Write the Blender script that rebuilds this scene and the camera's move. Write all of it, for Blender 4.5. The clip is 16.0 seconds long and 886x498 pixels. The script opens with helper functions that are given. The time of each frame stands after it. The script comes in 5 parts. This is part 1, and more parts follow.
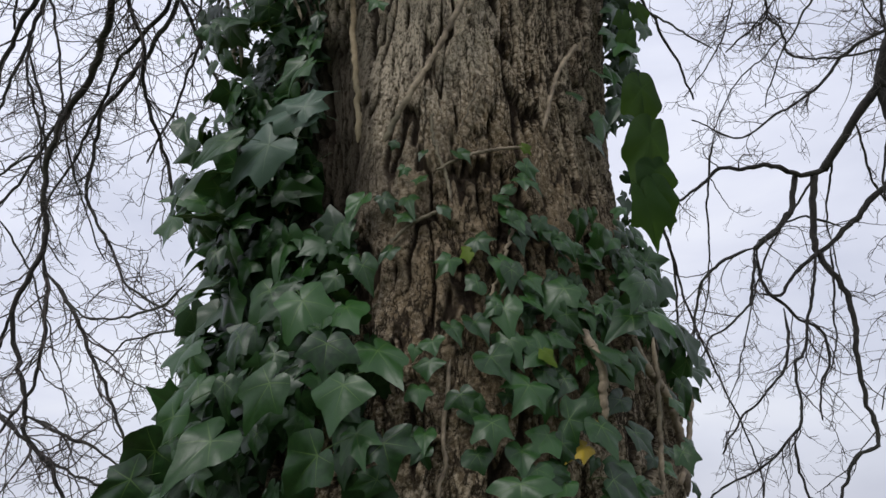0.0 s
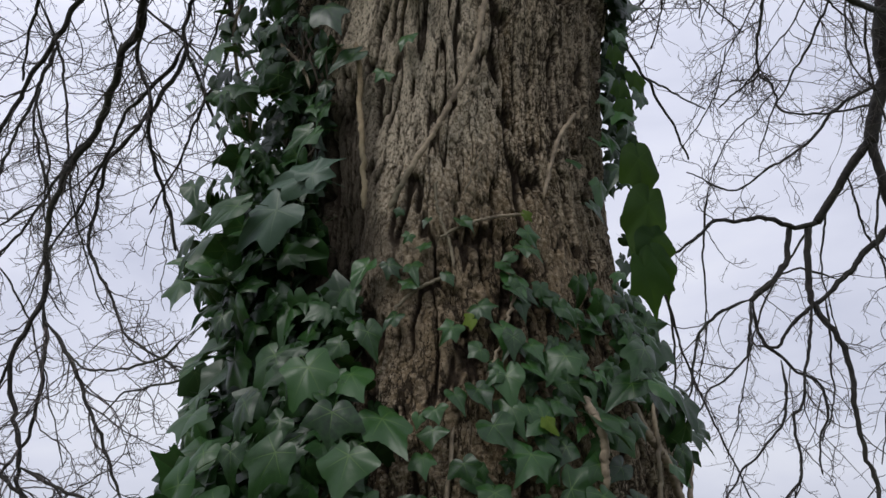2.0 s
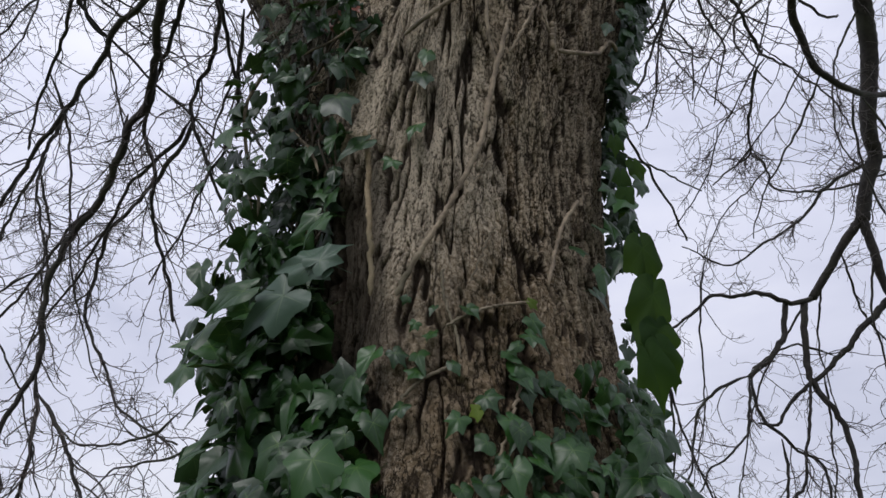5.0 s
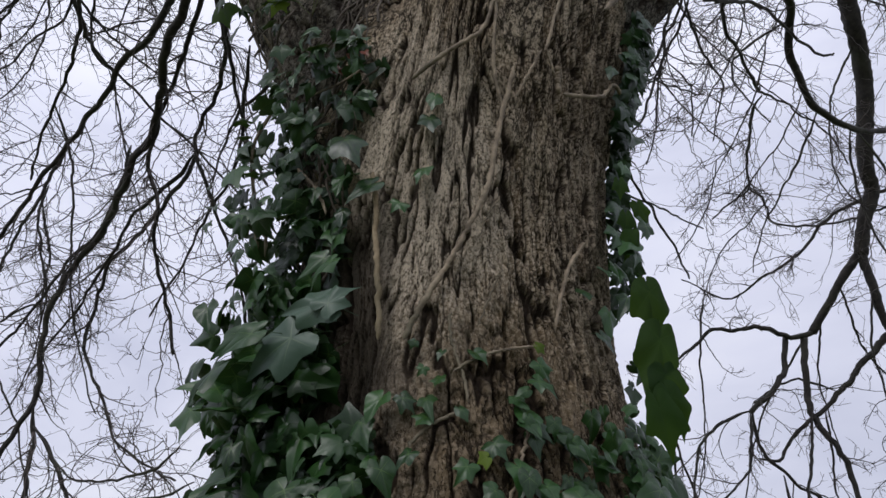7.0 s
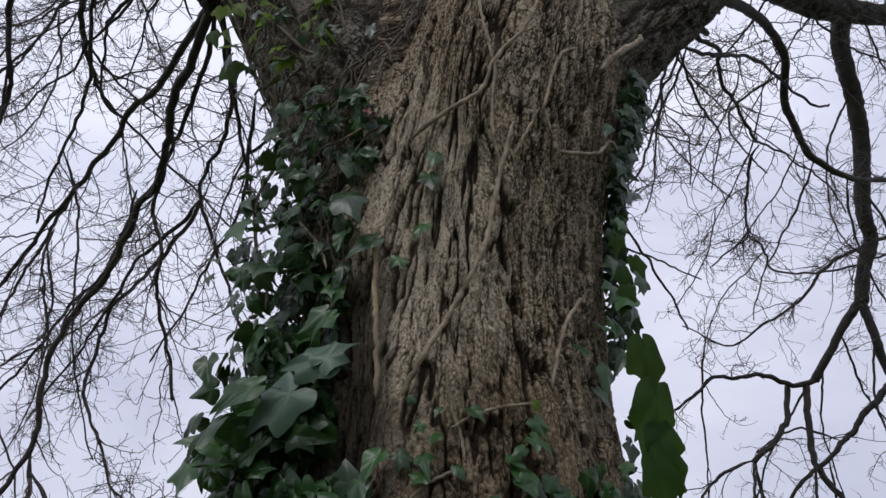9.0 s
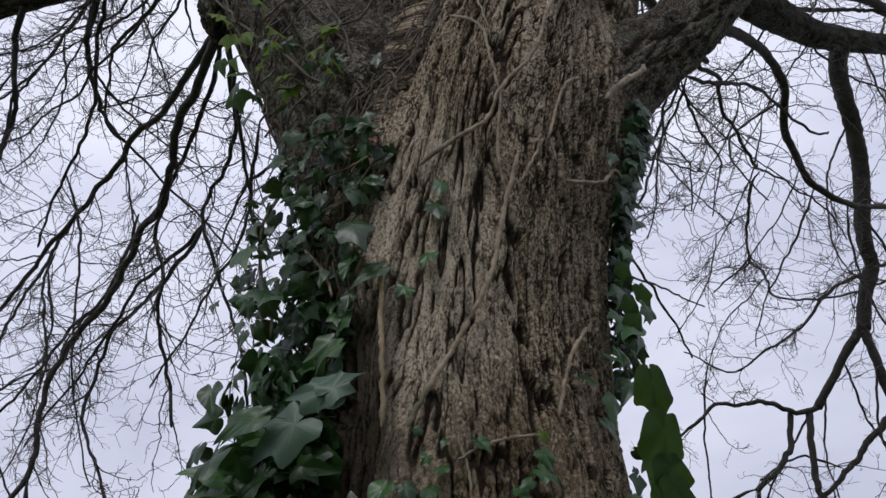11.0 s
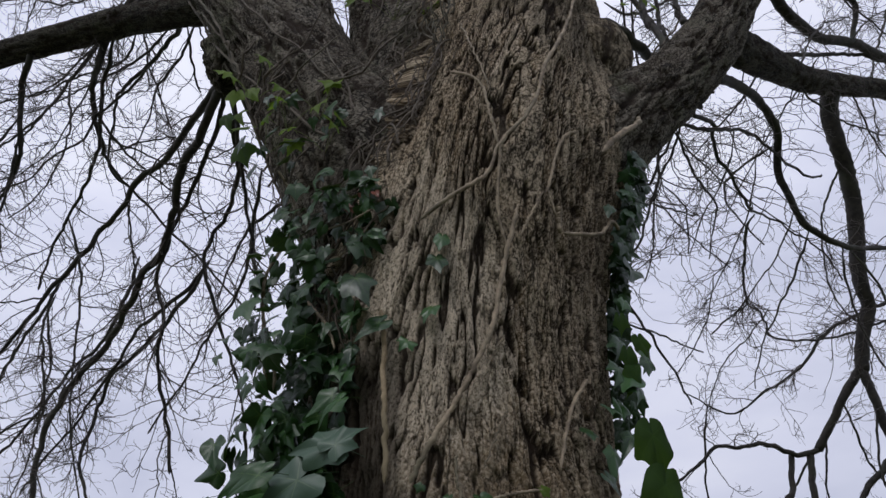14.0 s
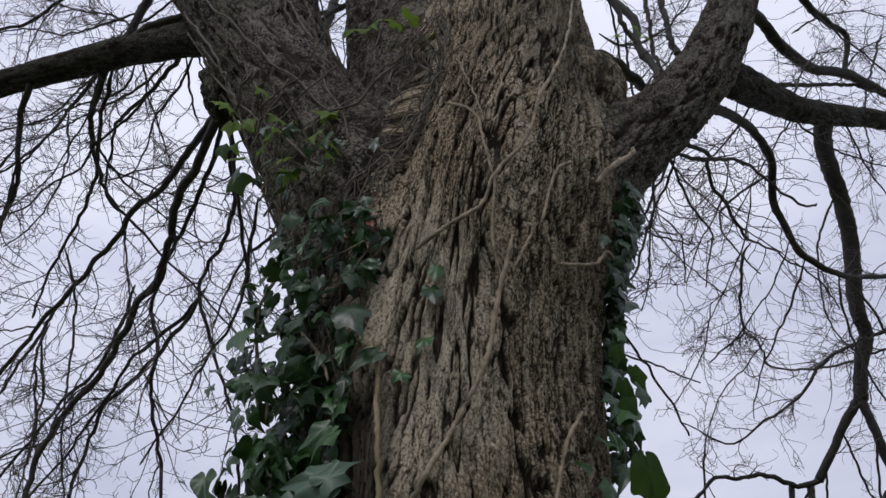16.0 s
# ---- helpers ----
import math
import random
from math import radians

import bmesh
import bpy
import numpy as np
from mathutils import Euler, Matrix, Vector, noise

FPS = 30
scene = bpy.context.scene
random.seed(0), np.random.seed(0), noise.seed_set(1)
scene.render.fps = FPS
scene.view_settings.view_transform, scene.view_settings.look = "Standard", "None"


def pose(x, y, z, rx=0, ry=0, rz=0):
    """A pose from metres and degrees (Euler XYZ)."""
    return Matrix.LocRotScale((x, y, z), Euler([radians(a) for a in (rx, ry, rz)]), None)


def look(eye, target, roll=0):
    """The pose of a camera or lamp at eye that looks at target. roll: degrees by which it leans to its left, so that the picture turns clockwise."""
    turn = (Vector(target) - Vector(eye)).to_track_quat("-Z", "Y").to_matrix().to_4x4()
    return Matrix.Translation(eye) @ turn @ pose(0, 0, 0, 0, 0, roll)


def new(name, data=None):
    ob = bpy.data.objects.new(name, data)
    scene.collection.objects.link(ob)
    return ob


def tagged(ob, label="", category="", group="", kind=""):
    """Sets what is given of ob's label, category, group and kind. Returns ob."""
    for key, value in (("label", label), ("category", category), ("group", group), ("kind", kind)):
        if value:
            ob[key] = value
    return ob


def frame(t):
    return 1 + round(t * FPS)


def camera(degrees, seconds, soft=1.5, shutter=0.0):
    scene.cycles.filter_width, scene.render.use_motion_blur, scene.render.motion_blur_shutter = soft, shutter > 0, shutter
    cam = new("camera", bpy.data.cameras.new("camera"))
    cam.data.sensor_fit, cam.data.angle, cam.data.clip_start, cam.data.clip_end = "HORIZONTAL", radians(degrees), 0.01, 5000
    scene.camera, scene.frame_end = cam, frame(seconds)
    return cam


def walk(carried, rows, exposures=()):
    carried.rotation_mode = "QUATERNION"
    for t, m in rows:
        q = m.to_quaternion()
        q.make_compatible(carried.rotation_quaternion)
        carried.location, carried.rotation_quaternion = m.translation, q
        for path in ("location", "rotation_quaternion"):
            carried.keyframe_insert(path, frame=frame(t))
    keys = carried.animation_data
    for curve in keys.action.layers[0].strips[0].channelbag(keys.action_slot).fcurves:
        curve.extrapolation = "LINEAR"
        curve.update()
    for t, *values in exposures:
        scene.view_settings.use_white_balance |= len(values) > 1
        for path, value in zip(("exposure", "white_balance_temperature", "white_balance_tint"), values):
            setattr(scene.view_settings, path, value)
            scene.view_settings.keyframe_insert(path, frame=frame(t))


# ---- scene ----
cam = camera(64.4, 16.0, 1.5)
METRES, EYE, TILT, LEAN, TURN = 0.30, 1.5, 20.0, 0.0, 0.0
ROWS = [
    (0.0, 0.0, 0.0, 0.0, 0.0, 0.0, -0.0),
    (0.5, -0.0119, -0.0236, 0.0406, -0.04, 0.42, -0.01),
    (1.0, -0.0246, -0.0416, 0.074, -0.14, 1.32, -0.17),
    (1.5, -0.0374, -0.0562, 0.1009, -0.27, 2.46, -0.34),
    (2.0, -0.0406, -0.0881, 0.1352, -0.31, 3.43, -0.37),
    (2.5, -0.0391, -0.1116, 0.1645, -0.21, 4.33, -0.49),
    (3.0, -0.0583, -0.1151, 0.1807, -0.3, 5.38, -0.53),
    (3.5, -0.0942, -0.1024, 0.2025, -0.55, 6.62, -0.76),
    (4.0, -0.1012, -0.1163, 0.2304, -0.7, 7.54, -0.91),
    (4.5, -0.1056, -0.1234, 0.2507, -0.81, 8.16, -0.96),
    (7.0, -0.1892, -0.1607, 0.3731, -1.21, 10.81, -1.31),
    (7.5, -0.1933, -0.175, 0.3896, -1.27, 11.75, -1.45),
    (8.0, -0.1819, -0.2148, 0.4058, -1.23, 12.8, -1.59),
    (8.5, -0.1684, -0.2251, 0.443, -1.13, 13.34, -1.66),
    (9.0, -0.1681, -0.2541, 0.4674, -1.1, 14.01, -1.71),
    (11.5, -0.2375, -0.2646, 0.5264, -1.31, 16.19, -1.93),
    (12.0, -0.2532, -0.2792, 0.5508, -1.39, 16.58, -1.97),
    (12.5, -0.2693, -0.3053, 0.5665, -1.58, 17.19, -1.96),
    (13.0, -0.2611, -0.3417, 0.588, -1.52, 17.66, -1.91),
    (13.5, -0.25, -0.3655, 0.6102, -1.41, 18.17, -1.79),
    (14.0, -0.254, -0.3786, 0.6109, -1.43, 18.69, -1.76),
    (14.5, -0.2719, -0.3826, 0.6131, -1.52, 19.28, -1.76),
    (15.0, -0.2685, -0.3691, 0.6331, -1.55, 19.79, -1.78),
    (15.5, -0.2475, -0.3641, 0.6477, -1.63, 20.22, -1.77),
    (16.0, -0.2312, -0.381, 0.6414, -1.62, 20.88, -1.75),
]
walk(cam, [(t, pose(0, 0, EYE, TILT, LEAN, TURN) @ pose(METRES * x, METRES * y, METRES * z, 90 + pitch, roll, yaw)) for t, x, y, z, yaw, pitch, roll in ROWS],
     [(0.0, -0.10, 6400, 8), (2.0, -0.21, 6350, 9.5), (4.5, -0.22, 6300, 11), (9.0, -0.27, 6240, 12), (16.0, -0.39, 6180, 12)])

# ---- sky and light: an even overcast ----
world = bpy.data.worlds.new("overcast_sky")
scene.world = world
world.use_nodes = True
SUN_ELEVATION, SUN_TURN = 48.0, -145.0


def node(tree, kind, **values):
    made = tree.nodes.new(kind)
    for key, value in values.items():
        if key in made.inputs:
            made.inputs[key].default_value = value
        else:
            setattr(made, key, value)
    return made


def ramp(tree, stops, source):
    made = tree.nodes.new("ShaderNodeValToRGB")
    band = made.color_ramp
    while len(band.elements) < len(stops):
        band.elements.new(0.5)
    for element, (place, colour) in zip(band.elements, stops):
        element.position, element.color = place, (*colour, 1.0)
    tree.links.new(source, made.inputs["Fac"])
    return made.outputs["Color"]


wt = world.node_tree
wt.nodes.clear()
sky = node(wt, "ShaderNodeTexSky", sky_type="NISHITA", sun_disc=False, sun_elevation=radians(SUN_ELEVATION), sun_rotation=radians(SUN_TURN))
blue = node(wt, "ShaderNodeBackground", Strength=0.10)
wt.links.new(sky.outputs["Color"], blue.inputs["Color"])
way = node(wt, "ShaderNodeTexCoord")
stretch = node(wt, "ShaderNodeMapping", Scale=(1.0, 1.0, 2.6))
wt.links.new(way.outputs["Generated"], stretch.inputs["Vector"])
billow = node(wt, "ShaderNodeTexNoise", Scale=2.1, Detail=5.0, Roughness=0.5, Distortion=0.4)
wt.links.new(stretch.outputs["Vector"], billow.inputs["Vector"])
cloud = node(wt, "ShaderNodeBackground", Strength=1.0)
# brighter towards the zenith and the hidden sun
lean = node(wt, "ShaderNodeVectorMath", operation="DOT_PRODUCT")
wt.links.new(way.outputs["Generated"], lean.inputs[0])
lean.inputs[1].default_value = (-0.06, 0.0, 0.42)
glare = node(wt, "ShaderNodeMath", operation="ADD")
glare.inputs[1].default_value = 0.91
wt.links.new(lean.outputs["Value"], glare.inputs[0])
wt.links.new(glare.outputs[0], cloud.inputs["Strength"])
wt.links.new(ramp(wt, [(0.28, (0.65, 0.67, 0.81)), (0.52, (0.85, 0.86, 0.99)), (0.74, (1.05, 1.05, 1.12))], billow.outputs["Fac"]), cloud.inputs["Color"])
cover = node(wt, "ShaderNodeMixShader", Fac=0.93)
wt.links.new(blue.outputs["Background"], cover.inputs[1])
wt.links.new(cloud.outputs["Background"], cover.inputs[2])
wt.links.new(cover.outputs["Shader"], node(wt, "ShaderNodeOutputWorld").inputs["Surface"])

sun = new("sun", bpy.data.lights.new("sun", "SUN"))
sun.data.energy, sun.data.angle, sun.data.color = 1.3, radians(22), (1.0, 0.97, 0.93)
sun.matrix_world = look((-3.4, -3.4, 8.6), (0.0, 1.5, 2.0))


# ---- noise and bark relief ----
def lattice(ix, iy, seed):
    n = (ix.astype(np.int64) * 374761393 + iy.astype(np.int64) * 668265263 + seed * 982451653) & 0xFFFFFFFF
    n = ((n ^ (n >> 13)) * 1274126177) & 0xFFFFFFFF
    n = ((n ^ (n >> 16)) * 2246822519) & 0xFFFFFFFF
    return ((n ^ (n >> 15)) & 0xFFFFFF) / float(0xFFFFFF)


def smooth_noise(x, y, seed=0):
    ix, iy = np.floor(x), np.floor(y)
    fx, fy = x - ix, y - iy
    fx, fy = fx * fx * (3 - 2 * fx), fy * fy * (3 - 2 * fy)
    a, b = lattice(ix, iy, seed), lattice(ix + 1, iy, seed)
    c, d = lattice(ix, iy + 1, seed), lattice(ix + 1, iy + 1, seed)
    return 2 * ((a * (1 - fx) + b * fx) * (1 - fy) + (c * (1 - fx) + d * fx) * fy) - 1


def layered(x, y, seed=0, octaves=3):
    total, weight = 0.0, 1.0
    for k in range(octaves):
        total = total + weight * smooth_noise(x * 2 ** k + 7.3 * k, y * 2 ** k - 3.1 * k, seed + k)
        weight *= 0.5
    return total / 1.75


def seams(u, v, wide, tall, seed):
    """About the distance in metres to the nearest of a net of jagged, wandering lines, and on which side of it a spot lies."""
    n, weight = 0.0, 1.0
    for k in range(3):
        n = n + weight * smooth_noise(u / wide * 2 ** k + 5.3 * k, v / tall * 1.8 ** k - 2.7 * k, seed + k)
        weight *= 0.42
    return np.abs(n) * 0.55 * wide, step(-0.03, 0.03, n)


def step(low, high, x):
    t = np.clip((x - low) / (high - low), 0, 1)
    return t * t * (3 - 2 * t)


def bark_relief(u, v, seed=0, depth=1.0, calm=0.0, scaly=0.0):
    """Height of flat-topped, split bark, where inner bark and painted cleft shade show, and a number for each plate; u
    round and v along the stem, in metres.
    """
    fine = smooth_noise(u * 120, v * 75, seed + 6)
    rough = np.clip(0.55 + 0.9 * smooth_noise(u * 5, v * 3, seed + 60) - calm, 0, 1)
    uu = u + 0.022 * layered(u * 4, v * 3.2, seed + 1) + 0.0045 * layered(u * 26, v * 20, seed + 2) + 0.0012 * fine
    vv = v + 0.030 * smooth_noise(u * 20, v * 9, seed + 5)
    h, inner, plate = 0.0, 0.0, 0.0
    for k, (wide, tall, deep, gap) in enumerate(((0.029, 0.125, 0.015, 0.0046), (0.016, 0.055, 0.006, 0.0022))):
        d, side = seams(uu, vv, wide, tall, seed + 31 * k)
        gape = 0.04 + 0.96 * step((-0.45, -0.2)[k], (0.20, 0.35)[k], smooth_noise(uu / (1.7 * wide), vv / (0.9 * tall), seed + 31 * k + 8))
        gape = gape * ((0.2 + 0.8 * rough) if k else (1 - 0.3 * calm))
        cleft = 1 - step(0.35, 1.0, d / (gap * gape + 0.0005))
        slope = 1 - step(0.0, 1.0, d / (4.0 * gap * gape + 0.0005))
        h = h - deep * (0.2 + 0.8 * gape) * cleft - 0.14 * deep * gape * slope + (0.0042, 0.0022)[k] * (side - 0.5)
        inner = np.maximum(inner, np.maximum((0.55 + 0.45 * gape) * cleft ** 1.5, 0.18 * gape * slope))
        plate = plate + (0.40, 0.30)[k] * side
    plate = plate + 0.30 * (0.5 + 0.5 * smooth_noise(uu * 14, vv * 5, seed + 44))
    # flakes that lie on one another
    for scale, high in ((22, 0.0026), (50, 0.0014)):
        flake = layered(uu * scale, vv * scale * 0.4, seed + 33 + scale)
        for level in (-0.25, 0.25):
            h = h + high * (1 - 0.75 * calm) * step(level - 0.03, level + 0.03, flake)
    # short crosswise scales
    chips = layered(uu * 34, vv * 52, seed + 51)
    for level in (-0.4, -0.1, 0.2):
        h = h + 0.0036 * scaly * step(level - 0.04, level + 0.04, chips)
    finer = smooth_noise(u * 240, v * 170, seed + 7)
    h = h + 0.0010 * fine + 0.0009 * finer
    inner = np.maximum(inner, 0.55 * scaly * (1 - step(0.02, 0.08, np.abs(chips + 0.1))))
    return depth * (h - np.percentile(h, 70) - 0.002), np.minimum(1, 1.25 * inner), plate


# ---- materials ----
def material(name):
    made = bpy.data.materials.new(name)
    made.use_nodes = True
    tree = made.node_tree
    return made, tree, tree.nodes["Principled BSDF"]


def noise_at(tree, source, scale, detail=4.0, rough=0.55, squash=(1, 1, 1)):
    shift = node(tree, "ShaderNodeMapping", Scale=squash)
    tree.links.new(source, shift.inputs["Vector"])
    made = node(tree, "ShaderNodeTexNoise", Scale=scale, Detail=detail, Roughness=rough)
    tree.links.new(shift.outputs["Vector"], made.inputs["Vector"])
    return made.outputs["Fac"]


def mixed(tree, fac, a, b, mode="MIX"):
    made = node(tree, "ShaderNodeMix", data_type="RGBA", blend_type=mode)
    for k, value in ((0, fac), (6, a), (7, b)):
        if isinstance(value, (int, float)):
            made.inputs[k].default_value = value
        elif isinstance(value, tuple):
            made.inputs[k].default_value = (*value, 1.0)
        else:
            tree.links.new(value, made.inputs[k])
    return made.outputs[2]


def maths(tree, operation, a, b=0.0, c=0.0):
    made = node(tree, "ShaderNodeMath", operation=operation)
    for k, value in enumerate((a, b, c)):
        if isinstance(value, (int, float)):
            made.inputs[k].default_value = value
        else:
            tree.links.new(value, made.inputs[k])
    return made.outputs[0]


def bumped(tree, bsdf, height, strength, distance):
    made = node(tree, "ShaderNodeBump", Strength=strength, Distance=distance)
    tree.links.new(height, made.inputs["Height"])
    tree.links.new(made.outputs["Normal"], bsdf.inputs["Normal"])


def bark_material(name, pale, warm, grey, moss=0.25, damp_shade=None):
    made, tree, bsdf = material(name)
    site = node(tree, "ShaderNodeTexCoord").outputs["Object"]
    place = node(tree, "ShaderNodeAttribute", attribute_name="grain").outputs["Vector"]
    grain = noise_at(tree, place, 46, 7, 0.72, (1, 1, 0.6))
    fleck = noise_at(tree, place, 120, 6, 0.78, (1, 1, 0.85))
    broad = noise_at(tree, site, 3.2, 3, 0.5, (1, 1, 0.6))
    patch = noise_at(tree, place, 7.5, 4, 0.6, (1, 1, 0.45))
    dark = tuple(0.25 * c for c in warm)
    plate = node(tree, "ShaderNodeAttribute", attribute_name="plate").outputs["Fac"]
    skin = maths(tree, "ADD", maths(tree, "MULTIPLY", plate, 0.55), maths(tree, "MULTIPLY", grain, 0.5))
    colour = ramp(tree, [(0.36, warm), (0.48, grey), (0.62, pale)], skin)
    colour = mixed(tree, ramp(tree, [(0.46, (0, 0, 0)), (0.64, (0.6, 0.6, 0.6))], broad), colour, warm)
    colour = mixed(tree, ramp(tree, [(0.52, (0, 0, 0)), (0.68, (0.6, 0.6, 0.6))], patch), colour, pale)
    colour = mixed(tree, ramp(tree, [(0.50, (0, 0, 0)), (0.55, (0.8, 0.8, 0.8))], fleck), colour, tuple(1.3 * c for c in pale))
    colour = mixed(tree, ramp(tree, [(0.43, (0.95, 0.95, 0.95)), (0.48, (0, 0, 0))], fleck), colour, tuple(0.28 * c for c in warm))
    algae = noise_at(tree, site, 5.0, 5, 0.6)
    colour = mixed(tree, ramp(tree, [(0.54, (0, 0, 0)), (0.72, (moss, moss, moss))], algae), colour, (0.11, 0.125, 0.065))
    lie = node(tree, "ShaderNodeSeparateXYZ")
    tree.links.new(place, lie.inputs["Vector"])
    flat_lie = node(tree, "ShaderNodeCombineXYZ")
    tree.links.new(lie.outputs["X"], flat_lie.inputs["X"])
    tree.links.new(maths(tree, "MULTIPLY", lie.outputs["Z"], 1.25), flat_lie.inputs["Y"])
    pores = node(tree, "ShaderNodeTexVoronoi", voronoi_dimensions="2D", Scale=52.0, Randomness=1.0)
    tree.links.new(flat_lie.outputs["Vector"], pores.inputs["Vector"])
    pits = ramp(tree, [(0.04, (0.25, 0.25, 0.25)), (0.09, (1, 1, 1)), (0.17, (0, 0, 0))], pores.outputs["Distance"])
    dots = maths(tree, "MULTIPLY", pits, ramp(tree, [(0.46, (0, 0, 0)), (0.60, (1, 1, 1))], patch))
    colour = mixed(tree, maths(tree, "MULTIPLY", dots, 0.7), colour, dark)
    worn = 0.0
    if damp_shade:
        # a paler, weathered stripe
        spot = node(tree, "ShaderNodeVectorMath", operation="SUBTRACT")
        tree.links.new(site, spot.inputs[0])
        spot.inputs[1].default_value = (-0.12, 1.10, 2.36)
        flat = node(tree, "ShaderNodeMapping", Scale=(4.2, 2.0, 1.9))
        tree.links.new(spot.outputs["Vector"], flat.inputs["Vector"])
        size = node(tree, "ShaderNodeVectorMath", operation="LENGTH")
        tree.links.new(flat.outputs["Vector"], size.inputs[0])
        reach = maths(tree, "ADD", size.outputs["Value"], maths(tree, "MULTIPLY_ADD", grain, 1.6, -0.8))
        worn = ramp(tree, [(0.70, (1, 1, 1)), (1.20, (0, 0, 0))], reach)
        worn = maths(tree, "MULTIPLY", worn, ramp(tree, [(0.40, (0.35, 0.35, 0.35)), (0.50, (1, 1, 1))], fleck))
        colour = mixed(tree, maths(tree, "MULTIPLY", worn, 0.9), colour, (0.76, 0.65, 0.49))
        colour = mixed(tree, maths(tree, "MULTIPLY", worn, maths(tree, "MULTIPLY", pits, 0.85)), colour, dark)
        # browner, scaly bark lower down
        spot = node(tree, "ShaderNodeVectorMath", operation="SUBTRACT")
        tree.links.new(site, spot.inputs[0])
        spot.inputs[1].default_value = (0.10, 1.08, 1.88)
        flat = node(tree, "ShaderNodeMapping", Scale=(2.8, 1.8, 2.2))
        tree.links.new(spot.outputs["Vector"], flat.inputs["Vector"])
        size = node(tree, "ShaderNodeVectorMath", operation="LENGTH")
        tree.links.new(flat.outputs["Vector"], size.inputs[0])
        reach = maths(tree, "ADD", size.outputs["Value"], maths(tree, "MULTIPLY_ADD", fleck, 2.4, -1.2))
        colour = mixed(tree, ramp(tree, [(0.55, (0.75, 0.75, 0.75)), (1.1, (0, 0, 0))], reach), colour, (0.235, 0.172, 0.098))
        # a mossy stain below the eastern crotch, with the crown's shade painted in
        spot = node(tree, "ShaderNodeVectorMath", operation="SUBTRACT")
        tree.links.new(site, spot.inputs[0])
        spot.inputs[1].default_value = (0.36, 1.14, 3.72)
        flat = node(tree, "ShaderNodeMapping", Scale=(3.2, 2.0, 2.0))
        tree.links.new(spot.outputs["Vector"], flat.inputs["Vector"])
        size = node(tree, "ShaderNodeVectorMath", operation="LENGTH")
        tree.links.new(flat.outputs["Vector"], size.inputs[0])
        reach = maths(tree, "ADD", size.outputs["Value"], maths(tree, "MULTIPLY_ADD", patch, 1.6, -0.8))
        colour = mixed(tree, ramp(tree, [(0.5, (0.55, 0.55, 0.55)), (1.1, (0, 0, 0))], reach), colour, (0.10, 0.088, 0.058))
        # darker brown down the stringy eastern flank
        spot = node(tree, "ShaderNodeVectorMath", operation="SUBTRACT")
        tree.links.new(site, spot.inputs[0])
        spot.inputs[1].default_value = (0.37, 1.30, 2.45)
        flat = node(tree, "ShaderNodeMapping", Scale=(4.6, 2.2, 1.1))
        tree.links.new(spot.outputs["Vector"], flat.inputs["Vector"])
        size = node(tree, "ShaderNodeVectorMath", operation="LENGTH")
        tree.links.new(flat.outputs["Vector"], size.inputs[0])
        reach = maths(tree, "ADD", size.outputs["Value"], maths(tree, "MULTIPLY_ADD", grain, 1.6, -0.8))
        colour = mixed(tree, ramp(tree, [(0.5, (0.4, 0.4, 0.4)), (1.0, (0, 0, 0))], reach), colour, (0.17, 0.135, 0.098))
        # a blackened streak down one flank: damp, with the ivy's shade painted in
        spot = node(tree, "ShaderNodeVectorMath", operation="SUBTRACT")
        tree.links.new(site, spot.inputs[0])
        spot.inputs[1].default_value = damp_shade
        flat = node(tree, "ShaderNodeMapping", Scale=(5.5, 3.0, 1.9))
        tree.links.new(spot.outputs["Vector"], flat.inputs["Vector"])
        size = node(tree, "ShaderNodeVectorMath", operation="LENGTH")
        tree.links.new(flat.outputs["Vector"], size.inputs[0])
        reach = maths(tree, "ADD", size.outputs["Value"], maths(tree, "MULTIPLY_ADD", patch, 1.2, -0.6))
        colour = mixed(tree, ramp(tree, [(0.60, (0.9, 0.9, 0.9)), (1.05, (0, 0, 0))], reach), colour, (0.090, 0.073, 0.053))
    # jagged splits, long ones and short ones, their shade painted in near-black
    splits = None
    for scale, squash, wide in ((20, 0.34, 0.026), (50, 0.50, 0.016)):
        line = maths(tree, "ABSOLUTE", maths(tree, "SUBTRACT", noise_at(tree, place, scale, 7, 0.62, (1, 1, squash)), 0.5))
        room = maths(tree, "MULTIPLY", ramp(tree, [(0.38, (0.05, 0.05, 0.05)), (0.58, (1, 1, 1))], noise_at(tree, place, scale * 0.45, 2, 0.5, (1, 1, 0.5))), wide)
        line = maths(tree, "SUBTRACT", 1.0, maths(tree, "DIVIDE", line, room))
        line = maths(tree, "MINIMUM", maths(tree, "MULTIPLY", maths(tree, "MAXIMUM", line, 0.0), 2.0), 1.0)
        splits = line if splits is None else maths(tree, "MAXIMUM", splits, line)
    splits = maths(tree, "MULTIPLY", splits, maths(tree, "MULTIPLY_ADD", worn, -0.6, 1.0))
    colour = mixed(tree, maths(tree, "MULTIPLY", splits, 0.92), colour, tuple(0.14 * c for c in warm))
    # clefts in near-black brown: inner bark with the clefts' shade put into the colour
    split = node(tree, "ShaderNodeAttribute", attribute_name="inner_bark_shade").outputs["Fac"]
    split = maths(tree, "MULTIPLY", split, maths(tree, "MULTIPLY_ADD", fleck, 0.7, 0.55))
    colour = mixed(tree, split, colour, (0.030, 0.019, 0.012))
    tree.links.new(colour, bsdf.inputs["Base Color"])
    bsdf.inputs["Roughness"].default_value = 0.9
    bsdf.inputs["Specular IOR Level"].default_value = 0.2
    grit = noise_at(tree, place, 520, 4, 0.7, (1, 1, 0.7))
